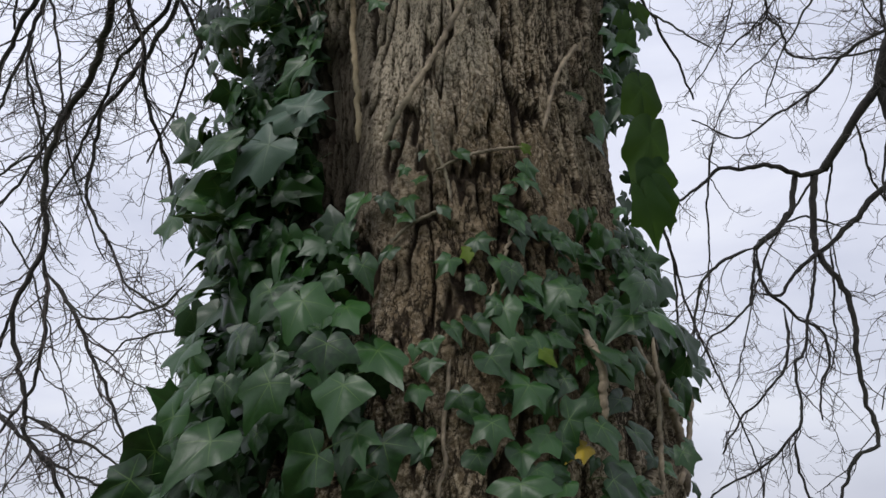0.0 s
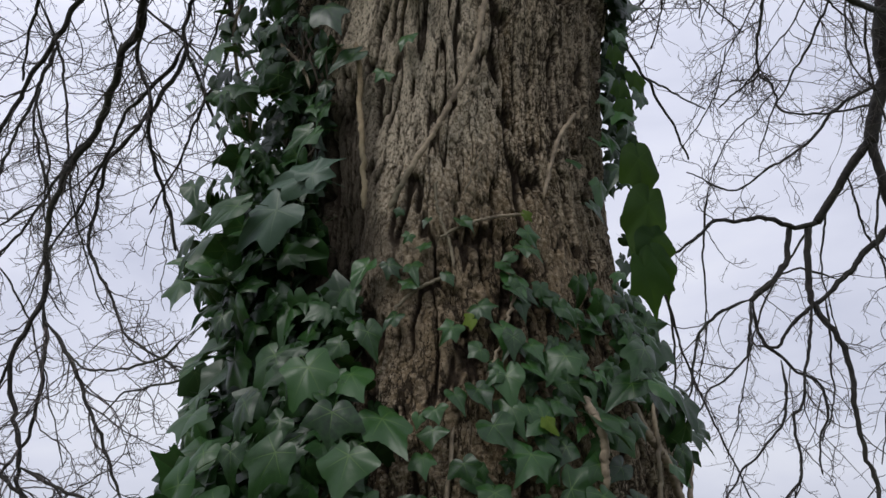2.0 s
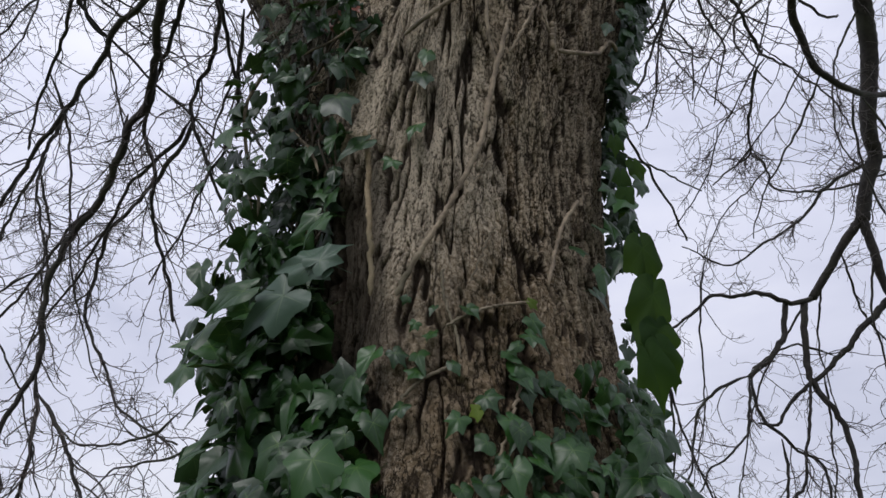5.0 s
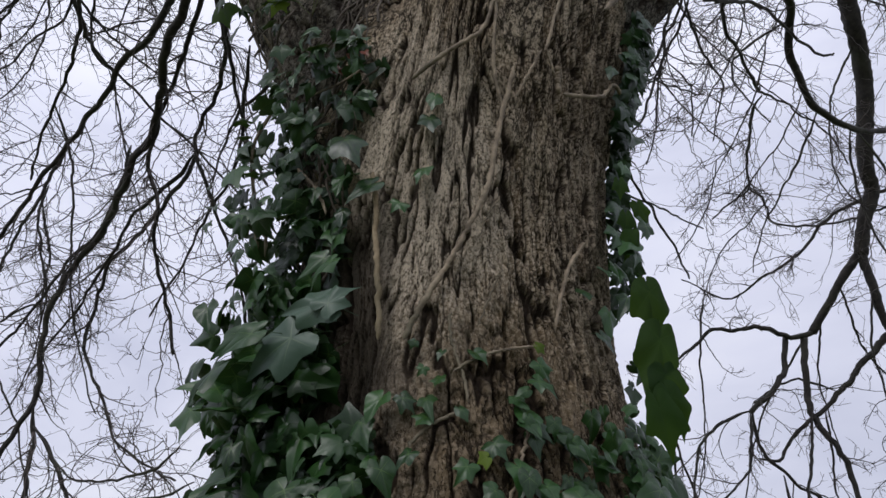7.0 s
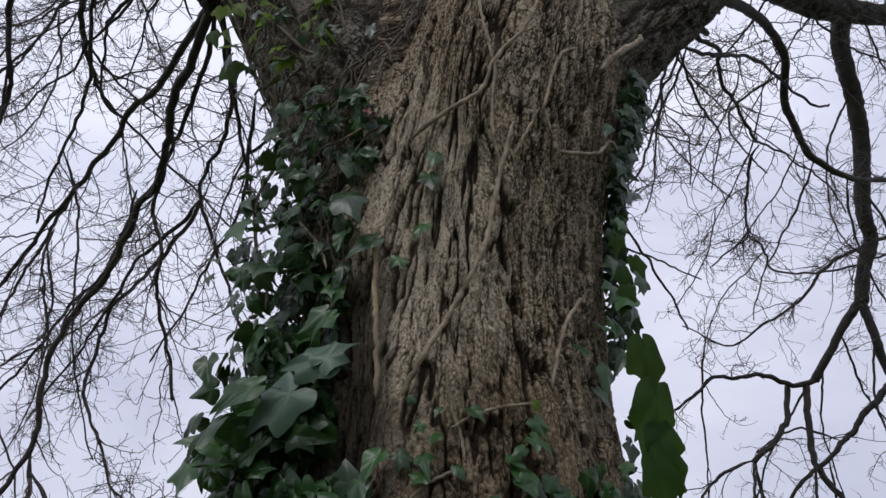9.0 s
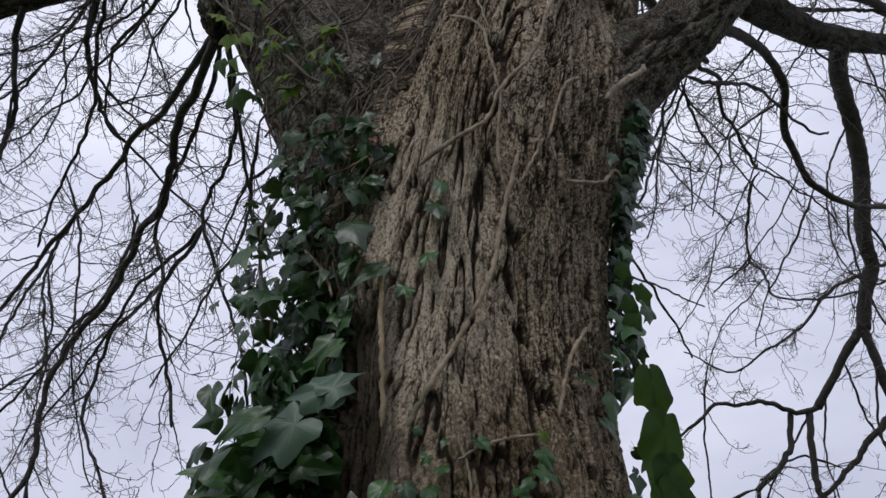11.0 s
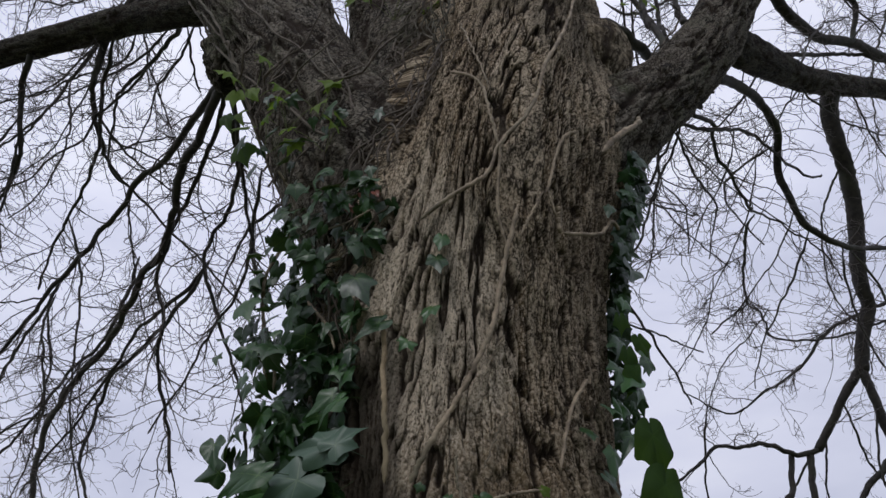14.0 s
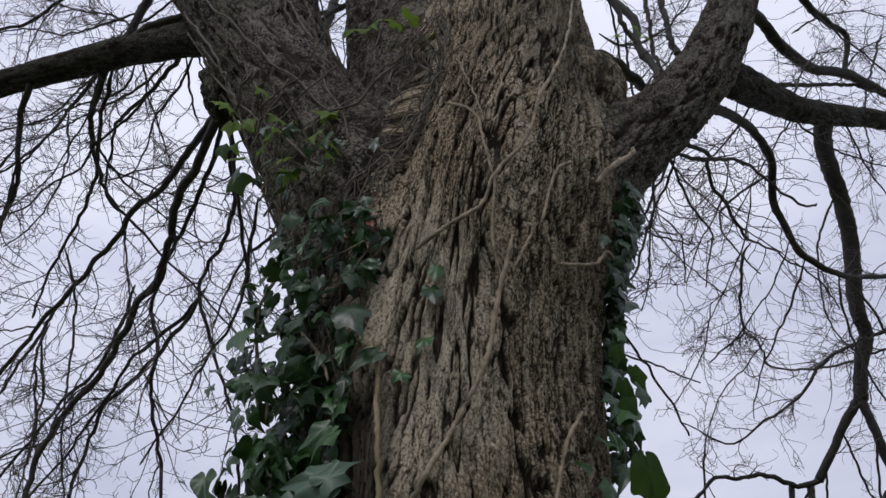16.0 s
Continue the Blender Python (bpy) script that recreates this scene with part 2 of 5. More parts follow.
    height = maths(tree, "SUBTRACT", maths(tree, "ADD", maths(tree, "MULTIPLY_ADD", grit, 0.5, fleck), maths(tree, "MULTIPLY", grain, 0.25)), maths(tree, "MULTIPLY_ADD", splits, 0.9, maths(tree, "MULTIPLY", dots, 0.5)))
    bumped(tree, bsdf, height, 1.0, 0.011)
    return made


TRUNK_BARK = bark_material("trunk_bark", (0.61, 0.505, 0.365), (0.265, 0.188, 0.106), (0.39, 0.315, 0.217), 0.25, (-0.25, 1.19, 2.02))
# greyer, mossier limb bark, with the crown's shade put into the colour
SHADED_LIMB_BARK = bark_material("shaded_limb_bark", (0.235, 0.21, 0.165), (0.075, 0.058, 0.042), (0.110, 0.095, 0.075), 0.7)

# bough bark is darker still: the shade of the underside is in the colour
SHADED_BOUGH_BARK = bark_material("bough_bark", (0.13, 0.118, 0.09), (0.026, 0.021, 0.016), (0.050, 0.043, 0.034), 0.6)


def twig_material(name, dark, light):
    made, tree, bsdf = material(name)
    place = node(tree, "ShaderNodeTexCoord").outputs["Object"]
    colour = ramp(tree, [(0.35, dark), (0.65, light)], noise_at(tree, place, 30, 4, 0.6))
    colour = mixed(tree, ramp(tree, [(0.52, (0, 0, 0)), (0.70, (0.6, 0.6, 0.6))], noise_at(tree, place, 3.0, 3)), colour, (0.045, 0.05, 0.024))
    tree.links.new(colour, bsdf.inputs["Base Color"])
    bsdf.inputs["Roughness"].default_value = 0.8
    bumped(tree, bsdf, noise_at(tree, place, 120, 4, 0.6), 0.6, 0.003)
    return made


BRANCH_BARK = twig_material("branch_bark", (0.014, 0.012, 0.010), (0.044, 0.037, 0.030))
TWIG_BARK = twig_material("twig_bark", (0.045, 0.036, 0.035), (0.105, 0.083, 0.076))
VINE_BARK = twig_material("vine_bark", (0.11, 0.083, 0.055), (0.33, 0.265, 0.18))
ROOT_HAIR = twig_material("vine_root", (0.05, 0.037, 0.026), (0.125, 0.10, 0.072))
DEAD_WOOD = twig_material("dead_wood", (0.19, 0.14, 0.075), (0.38, 0.29, 0.175))


def leaf_material(name, dark, light, vein, loose, glow=0.07, rough=0.36, shine=0.36):
    """Leaf skin with pale veins that run out from the stalk along each lobe. loose: leaves joined in one mesh."""
    made, tree, bsdf = material(name)
    spot = node(tree, "ShaderNodeUVMap", uv_map="leaf").outputs["UV"]
    parts = node(tree, "ShaderNodeSeparateXYZ")
    tree.links.new(spot, parts.inputs["Vector"])
    x, y = maths(tree, "ABSOLUTE", parts.outputs["X"]), parts.outputs["Y"]
    lot = node(tree, "ShaderNodeNewGeometry").outputs["Random Per Island"] if loose else node(tree, "ShaderNodeObjectInfo").outputs["Random"]
    place = node(tree, "ShaderNodeTexCoord").outputs["Object"]
    mottle = noise_at(tree, spot, 5.0, 4, 0.6)
    colour = ramp(tree, [(0.0, dark), (1.0, light)], lot)
    colour = mixed(tree, ramp(tree, [(0.35, (0, 0, 0)), (0.7, (0.5, 0.5, 0.5))], mottle), colour, light)
    lines = None
    for degrees in (0, 57, 112):
        sx, cy = math.sin(radians(degrees)), -math.cos(radians(degrees))
        along = maths(tree, "ADD", maths(tree, "MULTIPLY", x, sx), maths(tree, "MULTIPLY", y, cy))
        across = maths(tree, "ABSOLUTE", maths(tree, "SUBTRACT", maths(tree, "MULTIPLY", x, cy), maths(tree, "MULTIPLY", y, sx)))
        width = maths(tree, "MAXIMUM", maths(tree, "MULTIPLY_ADD", along, -0.024, 0.017), 0.0)
        line = maths(tree, "MULTIPLY", maths(tree, "LESS_THAN", across, width), maths(tree, "GREATER_THAN", along, 0.0))
        lines = line if lines is None else maths(tree, "MAXIMUM", lines, line)
    colour = mixed(tree, maths(tree, "MULTIPLY", lines, 0.34), colour, vein)
    tree.links.new(colour, bsdf.inputs["Base Color"])
    gloss = maths(tree, "MULTIPLY_ADD", mottle, 0.25, rough - 0.12)
    tree.links.new(gloss, bsdf.inputs["Roughness"])
    bsdf.inputs["Specular IOR Level"].default_value = shine
    bumped(tree, bsdf, maths(tree, "ADD", noise_at(tree, spot, 9, 3), maths(tree, "MULTIPLY", lines, 0.5)), 0.10, 0.004)
    through_light = node(tree, "ShaderNodeBsdfTranslucent")
    tree.links.new(mixed(tree, 0.5, colour, (0.16, 0.26, 0.03)), through_light.inputs["Color"])
    blend = node(tree, "ShaderNodeMixShader", Fac=glow)
    tree.links.new(bsdf.outputs["BSDF"], blend.inputs[1])
    tree.links.new(through_light.outputs["BSDF"], blend.inputs[2])
    tree.links.new(blend.outputs["Shader"], tree.nodes["Material Output"].inputs["Surface"])
    return made


IVY = leaf_material("ivy_leaf", (0.004, 0.016, 0.004), (0.026, 0.076, 0.016), (0.12, 0.20, 0.042), False)
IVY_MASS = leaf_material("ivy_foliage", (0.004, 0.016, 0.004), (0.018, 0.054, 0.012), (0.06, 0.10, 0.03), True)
# pale grey-green that puts the sky's sheen on large leaves into their colour
PALE = leaf_material("pale_ivy_leaf", (0.042, 0.078, 0.050), (0.062, 0.104, 0.068), (0.16, 0.22, 0.12), False, 0.06, 0.45, 0.35)
YOUNG = leaf_material("young_leaf", (0.085, 0.145, 0.020), (0.15, 0.22, 0.028), (0.28, 0.34, 0.09), False, 0.5, 0.5, 0.2)
YELLOW = leaf_material("yellow_leaf", (0.42, 0.30, 0.03), (0.50, 0.36, 0.05), (0.50, 0.42, 0.12), False, 0.3)
RED = leaf_material("red_leaf", (0.13, 0.035, 0.025), (0.20, 0.07, 0.045), (0.22, 0.12, 0.07), False, 0.2)
HANGING = leaf_material("hanging_ivy_leaf", (0.014, 0.040, 0.008), (0.030, 0.075, 0.012), (0.05, 0.11, 0.02), False, 0.6, 0.55, 0.2)


def grass_material():
    made, tree, bsdf = material("meadow_grass")
    place = node(tree, "ShaderNodeTexCoord").outputs["Object"]
    colour = ramp(tree, [(0.35, (0.045, 0.07, 0.02)), (0.6, (0.08, 0.11, 0.03)), (0.75, (0.13, 0.11, 0.05))], noise_at(tree, place, 6, 8, 0.7))
    tree.links.new(mixed(tree, ramp(tree, [(0.4, (0, 0, 0)), (0.65, (0.6, 0.6, 0.6))], noise_at(tree, place, 0.5, 4)), colour, (0.10, 0.085, 0.05)), bsdf.inputs["Base Color"])
    bsdf.inputs["Roughness"].default_value = 0.9
    bumped(tree, bsdf, noise_at(tree, place, 60, 6, 0.7), 1.0, 0.02)
    return made


# ---- mesh helpers ----
def lie_of(data, u, v):
    """Notes on a mesh how its bark's grain lies: round and along the stem, in metres."""
    data.attributes.new("grain", "FLOAT_VECTOR", "POINT").data.foreach_set("vector", np.stack([u, 0 * u, v], axis=1).astype(np.float32).ravel())


def mesh_from(name, verts, faces, mat, smooth=True, uv=None, inner=None, plate=None, grain=None):
    """A mesh from arrays of places and of faces with three or four corners each."""
    verts, faces = np.asarray(verts, np.float32), np.asarray(faces, np.int32)
    data = bpy.data.meshes.new(name)
    n, k = faces.shape
    data.vertices.add(len(verts))
    data.vertices.foreach_set("co", verts.ravel())
    data.loops.add(n * k)
    data.loops.foreach_set("vertex_index", faces.ravel())
    data.polygons.add(n)
    data.polygons.foreach_set("loop_start", np.arange(0, n * k, k, dtype=np.int32))
    data.polygons.foreach_set("use_smooth", np.full(n, smooth))
    if uv is not None:
        layer = data.uv_layers.new(name="leaf")
        layer.data.foreach_set("uv", np.asarray(uv, np.float32)[faces.ravel()].ravel())
    if inner is not None:
        data.attributes.new("inner_bark_shade", "FLOAT", "POINT").data.foreach_set("value", np.asarray(inner, np.float32))
    if plate is not None:
        data.attributes.new("plate", "FLOAT", "POINT").data.foreach_set("value", np.asarray(plate, np.float32))
    if grain is not None:
        lie_of(data, *grain)
    data.update(calc_edges=True)
    data.materials.append(mat)
    return data


def part(name, data, parent, label=""):
    ob = new(name, data)
    ob.parent = parent
    return tagged(ob, label) if label else ob


def grid_faces(rows, cols, closed=True):
    a = np.arange(rows * cols).reshape(rows, cols)
    b = np.roll(a, -1, axis=1)
    if not closed:
        a, b = a[:, :-1], b[:, :-1]
    return np.stack([a[:-1], b[:-1], b[1:], a[1:]], axis=-1).reshape(-1, 4)


def curve_through(points, count):
    """A smooth line through points, evenly resampled."""
    p = np.asarray(points, float)
    p = np.vstack([2 * p[0] - p[1], p, 2 * p[-1] - p[-2]])
    out = []
    for k in range(1, len(p) - 2):
        t = np.linspace(0, 1, 12, endpoint=False)[:, None]
        a, b, c, d = p[k - 1], p[k], p[k + 1], p[k + 2]
        out.append(0.5 * (2 * b + (c - a) * t + (2 * a - 5 * b + 4 * c - d) * t ** 2 + (3 * b - a - 3 * c + d) * t ** 3))
    line = np.vstack([*out, p[-2:-1]])
    run = np.r_[0, np.cumsum(np.linalg.norm(np.diff(line, axis=0), axis=1))]
    at = np.linspace(0, run[-1], count)
    return np.stack([np.interp(at, run, line[:, k]) for k in range(p.shape[1])], axis=1), at


def frames_along(line):
    """Directions along a line, and two across it that do not twist."""
    way = np.gradient(line, axis=0)
    way /= np.linalg.norm(way, axis=1)[:, None] + 1e-9
    side = np.zeros_like(way)
    first = np.cross(way[0], (0.31, -0.83, 0.46))
    side[0] = first / np.linalg.norm(first)
    for k in range(1, len(line)):
        s = side[k - 1] - way[k] * np.dot(side[k - 1], way[k])
        side[k] = s / (np.linalg.norm(s) + 1e-9)
    return way, side, np.cross(way, side)


def tube(line, radii, sides, lump=None):
    """Places and faces of a tapered tube that ends in a point."""
    way, side, across = frames_along(line)
    turn = np.arange(sides) / sides * 2 * np.pi
    r = np.asarray(radii)[:, None] * np.ones(sides)
    if lump is not None:
        r = r * lump(turn)
    rim = line[:, None] + r[..., None] * (np.cos(turn)[None, :, None] * side[:, None] + np.sin(turn)[None, :, None] * across[:, None])
    return rim.reshape(-1, 3), grid_faces(len(line), sides)


# ---- ground ----
ground_verts, ground_cols = [], 48
rings = [0.0, 0.6, 1.2, 2.0, 3.5, 6.0, 10.0, 20.0, 60.0, 200.0, 800.0, 3000.0]
for r in rings:
    for k in range(ground_cols):
        a = k / ground_cols * 2 * math.pi
        x, y = r * math.sin(a), 1.5 - r * math.cos(a)
        ground_verts.append((x, y, 0.05 * noise.noise((x * 0.4, y * 0.4, 0.0)) - min(r, 60.0) * 0.004))
tagged(new("ground", mesh_from("ground", ground_verts, grid_faces(len(rings), ground_cols), grass_material())),
       "short winter meadow grass round the foot of the tree", "ground", kind="structure")

# ---- the tree ----
# the trunk's plan: height, radius, and where its axis stands
KNOTS_Z = [0.0, 0.3, 0.7, 1.2, 1.55, 1.8, 2.0, 2.2, 2.5, 2.75, 3.0, 3.3, 3.7, 4.3, 5.2]
KNOTS_R = [0.86, 0.66, 0.55, 0.475, 0.445, 0.415, 0.37, 0.348, 0.345, 0.36, 0.39, 0.39, 0.36, 0.335, 0.30]
KNOTS_X = [0.0, 0.0, 0.0, 0.01, 0.015, 0.02, 0.015, 0.01, 0.01, 0.02, 0.05, 0.10, 0.16, 0.20, 0.28]
KNOTS_Y = [1.52, 1.52, 1.52, 1.51, 1.50, 1.50, 1.48, 1.46, 1.42, 1.38, 1.37, 1.38, 1.42, 1.48, 1.60]
FINE_Z = np.linspace(-0.5, 5.7, 621)
BELL = np.exp(-0.5 * (np.arange(-24, 25) / 8.0) ** 2)
BELL /= BELL.sum()


def eased(values):
    line = np.interp(FINE_Z, KNOTS_Z, values)
    return np.convolve(np.pad(line, 24, mode="edge"), BELL, mode="valid")


FINE_R, FINE_X, FINE_Y = eased(KNOTS_R), eased(KNOTS_X), eased(KNOTS_Y)


def axis(z):
    """The trunk's axis and radius at a height."""
    return np.interp(z, FINE_Z, FINE_X), np.interp(z, FINE_Z, FINE_Y), np.interp(z, FINE_Z, FINE_R)


def girth(theta, z):
    """The trunk's radius towards theta (0 faces the path, positive towards +x), with its swellings."""
    r = axis(z)[2]
    r = r + 0.04 * np.exp(-((theta - 1.45) / 0.22) ** 2 - ((z - 1.72) / 0.07) ** 2)
    r = r + 0.015 * np.exp(-((theta - 1.55) / 0.5) ** 2 - ((z - 1.62) / 0.22) ** 2)
    r = r + 0.012 * np.sin(3 * theta + 1.0 + 0.8 * z) + 0.008 * np.sin(5 * theta - 1.7 * z)
    r = r - 0.045 * np.exp(-((theta + 0.72) / 0.22) ** 2 - ((z - 2.0) / 0.24) ** 2)
    # the deep crease between the trunk and the western limb
    r = r - 0.12 * np.exp(-((theta + 0.80) / 0.28) ** 2 - ((z - 3.30) / 0.42) ** 2)
    r = r + (0.10 * np.maximum(0, 0.7 - z)) * np.sin(6 * theta + 0.4)
    return r


def swell(theta, z):
    """How far the trunk bulges where limbs leave it, and its slow unevenness."""
    a = np.clip((np.asarray(theta, float) + np.pi) % (2 * np.pi) / (2 * np.pi) * 95, 0, 94.999)
    b = np.clip((np.asarray(z, float) + 0.2) / 5.5 * 119, 0, 118.999)
    i, j = np.floor(a).astype(int), np.floor(b).astype(int)
    p, q = a - i, b - j
    return (BULGE[i, j] * (1 - p) + BULGE[i + 1, j] * p) * (1 - q) + (BULGE[i, j + 1] * (1 - p) + BULGE[i + 1, j + 1] * p) * q


BULGE = np.zeros((96, 120))


def on_trunk(theta, z, off=0.0):
    x, y, _ = axis(z)
    r = girth(theta, z) + swell(theta, z) + off
    return np.stack(np.broadcast_arrays(x + r * np.sin(theta), y - r * np.cos(theta), z), axis=-1)



tree = tagged(new("tree"), "old bare tree with deeply furrowed grey-brown bark, ivy on its trunk", "tree")
tree.location = (0.0, 1.52, 0.0)
HOME = Matrix.Translation(tree.location).inverted()


def tree_part(name, data, label="", parent=None):
    ob = part(name, data, parent or tree, label)
    ob.matrix_parent_inverse = HOME if parent is None else Matrix.Identity(4)
    return ob


# thick limbs above the fork: points and radii
FORK = {
    "limb_west": ([(-0.02, 1.44, 2.45), (-0.17, 1.42, 2.85), (-0.36, 1.40, 3.22), (-0.57, 1.38, 3.58), (-0.84, 1.38, 3.98), (-1.12, 1.42, 4.45), (-1.55, 1.5, 5.2), (-2.0, 1.6, 6.1)],
                  [0.26, 0.24, 0.215, 0.175, 0.13, 0.118, 0.105, 0.09]),
    "limb_inner": ([(-0.28, 1.44, 3.10), (-0.47, 1.42, 3.55), (-0.65, 1.44, 4.02), (-0.77, 1.48, 4.55), (-0.90, 1.56, 5.4), (-0.98, 1.6, 6.3)],
                   [0.18, 0.165, 0.15, 0.14, 0.125, 0.11]),
    "limb_back": ([(-0.02, 1.52, 2.9), (-0.10, 1.54, 3.5), (-0.18, 1.58, 3.95), (-0.30, 1.66, 4.8), (-0.36, 1.75, 5.5), (-0.40, 1.9, 6.2)],
                  [0.26, 0.25, 0.245, 0.24, 0.20, 0.14]),
    "limb_east": ([(0.02, 1.40, 2.50), (0.255, 1.34, 3.02), (0.535, 1.32, 3.37), (0.84, 1.40, 3.79), (1.10, 1.45, 4.26), (1.33, 1.52, 4.8), (1.55, 1.6, 5.5), (1.75, 1.7, 6.4)],
                  [0.15, 0.146, 0.132, 0.124, 0.118, 0.11, 0.10, 0.08]),
}
AXES = {"trunk": [np.stack([*axis(np.linspace(0, 5.2, 40))[:2], np.linspace(0, 5.2, 40)], axis=1), axis(np.linspace(0, 5.2, 40))[2]]}
for limb_name, (limb_points, limb_radii) in FORK.items():
    line, _ = curve_through([(*p, r) for p, r in zip(limb_points, limb_radii)], 24)
    AXES[limb_name] = [line[:, :3], line[:, 3]]


def gap_to(places, name):
    """How far places lie outside a limb."""
    line, radii = AXES[name]
    near = np.full(len(places), 9.0)
    for k in range(len(line) - 1):
        a, b = line[k], line[k + 1]
        t = np.clip((places - a) @ (b - a) / np.dot(b - a, b - a), 0, 1)
        near = np.minimum(near, np.linalg.norm(places - a - t[:, None] * (b - a), axis=1) - (radii[k] * (1 - t) + radii[k + 1] * t))
    return near


def fillet(places, outward, own, width=0.15):
    """Swells a stem where it meets its neighbours, as grown wood does."""
    for name in AXES:
        if name != own:
            gap = gap_to(places, name)
            places = places + outward * (np.clip(width - np.abs(gap), 0, None) ** 2 / (4 * width))[:, None]
    return places


bulge_turn, bulge_z = np.meshgrid(np.linspace(-np.pi, np.pi, 96), np.linspace(-0.2, 5.3, 120), indexing="ij")
bulge_out = np.stack([np.sin(bulge_turn), -np.cos(bulge_turn), 0 * bulge_turn], axis=-1).reshape(-1, 3)
bare = on_trunk(bulge_turn, bulge_z).reshape(-1, 3)
BULGE = np.einsum("ij,ij->i", fillet(bare, bulge_out, "trunk", 0.12) - bare, bulge_out).reshape(96, 120) + 0.012 * layered(bulge_turn * 2.2, bulge_z * 2.5, 17)


def trunk_mesh():
    fine = np.linspace(-1, 1, 690)
    fine = radians(104) * (0.78 * fine + 0.22 * fine ** 3)
    theta = np.r_[fine, np.linspace(radians(104), radians(256), 40)[1:-1]]
    z = np.r_[np.linspace(-0.15, 1.4, 50)[:-1], np.linspace(1.4, 3.5, 670)[:-1], np.linspace(3.5, 5.2, 130)]
    tt, zz = np.meshgrid(theta, z)
    places = on_trunk(tt, zz).reshape(-1, 3)
    outward = np.stack([np.sin(tt), -np.cos(tt), 0 * tt], axis=-1).reshape(-1, 3)
    turn, v = tt.ravel(), zz.ravel()
    u = turn * 0.38
    # the grain leans across the western front and sways as it climbs
    lean = 0.26 * step(0.10, -0.50, turn)
    u = u - lean * np.clip(v - 2.05, 0, 0.75) * step(-1.5, -0.7, turn) + 0.022 * np.sin(2.6 * v + 0.6)
    u = u + 0.25 * step(0.35, 0.9, turn) * np.clip(v - 2.75, 0, 0.8)
    # narrow, stringy ridges on both flanks
    u = u + 0.20 * np.maximum(0, turn - 0.50) ** 1.5 - 0.24 * np.maximum(0, -0.45 - turn) ** 1.5 * step(2.5, 2.1, v)
    # smoother plates on one broad stripe of the front, scaly ones at its foot
    calm = 0.9 * np.exp(-((turn + 0.26 - 0.16 * (v - 2.35)) / 0.20) ** 2 - ((v - 2.36) / 0.30) ** 2)
    scaly = np.exp(-((turn - 0.03 - 0.35 * (v - 1.75)) / 0.30) ** 2) * step(2.32, 2.05, v)
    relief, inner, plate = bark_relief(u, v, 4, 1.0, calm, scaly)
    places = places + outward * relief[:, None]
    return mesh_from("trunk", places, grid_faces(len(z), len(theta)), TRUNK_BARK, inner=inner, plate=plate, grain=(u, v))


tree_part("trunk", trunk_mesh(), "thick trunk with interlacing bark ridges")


def limb_mesh(name, seed):
    points, radii = FORK[name]
    line, run = curve_through([(*p, r) for p, r in zip(points, radii)], 900)
    # finer rows where the limb leaves the trunk
    rows = np.r_[np.arange(60, 560, 1.5), np.arange(560, 900, 7.0)].astype(int)
    line, run = line[rows], run[rows]
    line, r = line[:, :3], line[:, 3]
    way, side, across = frames_along(line)
    turn = np.linspace(0, 2 * np.pi, 132, endpoint=False)
    outward = np.cos(turn)[None, :, None] * side[:, None] + np.sin(turn)[None, :, None] * across[:, None]
    places = (line[:, None] + r[:, None, None] * outward).reshape(-1, 3)
    outward = outward.reshape(-1, 3)
    places = fillet(places, outward, name)
    vv, tt = np.meshgrid(run, turn, indexing="ij")
    u, v = tt.ravel() * 0.17, vv.ravel()
    relief, inner, plate = bark_relief(u, v, seed, 0.8)
    places = places + outward * (relief + 0.012 * layered(tt.ravel() * 1.5, v * 3, seed))[:, None]
    return mesh_from("limb", places, grid_faces(len(run), len(turn)), SHADED_LIMB_BARK, inner=inner, plate=plate, grain=(u, v))


for seed, limb_name in enumerate(FORK):
    tree_part("limb", limb_mesh(limb_name, 11 + seed), "heavy forked limb with rough bark")

def burl(centre, size, seed, rough=1.0):
    """A knotty swelling on the wood."""
    up, turn = np.meshgrid(np.linspace(0.02, np.pi - 0.02, 60), np.linspace(0, 2 * np.pi, 90, endpoint=False), indexing="ij")
    out = np.stack([np.sin(up) * np.cos(turn), np.sin(up) * np.sin(turn), np.cos(up)], axis=-1).reshape(-1, 3)
    relief, inner, plate = bark_relief(turn.ravel() * 0.10, up.ravel() * 0.12, seed, 0.5 * rough)
    r = 1 + rough * 0.22 * layered(turn.ravel() * 1.2, up.ravel() * 2.2, seed) + rough * 0.12 * layered(turn.ravel() * 4, up.ravel() * 5, seed + 1)
    places = np.array(centre) + out * np.array(size) * r[:, None] + out * relief[:, None]
    tree_part("burl", mesh_from("burl", places, grid_faces(60, 90), SHADED_LIMB_BARK if rough == 1.0 else TRUNK_BARK, inner=inner, plate=plate, grain=(turn.ravel() * 0.10, up.ravel() * 0.12)), "dark knotty burl")


burl((-0.824, 1.440, 3.810), (0.12, 0.10, 0.15), 0, 1)
burl((-0.844, 1.450, 3.702), (0.07, 0.07, 0.08), 1, 1)
burl((0.41, 1.300, 3.640), (0.17, 0.15, 0.19), 2, 0.35)

# ---- branches and twigs ----
rng = np.random.default_rng(12)


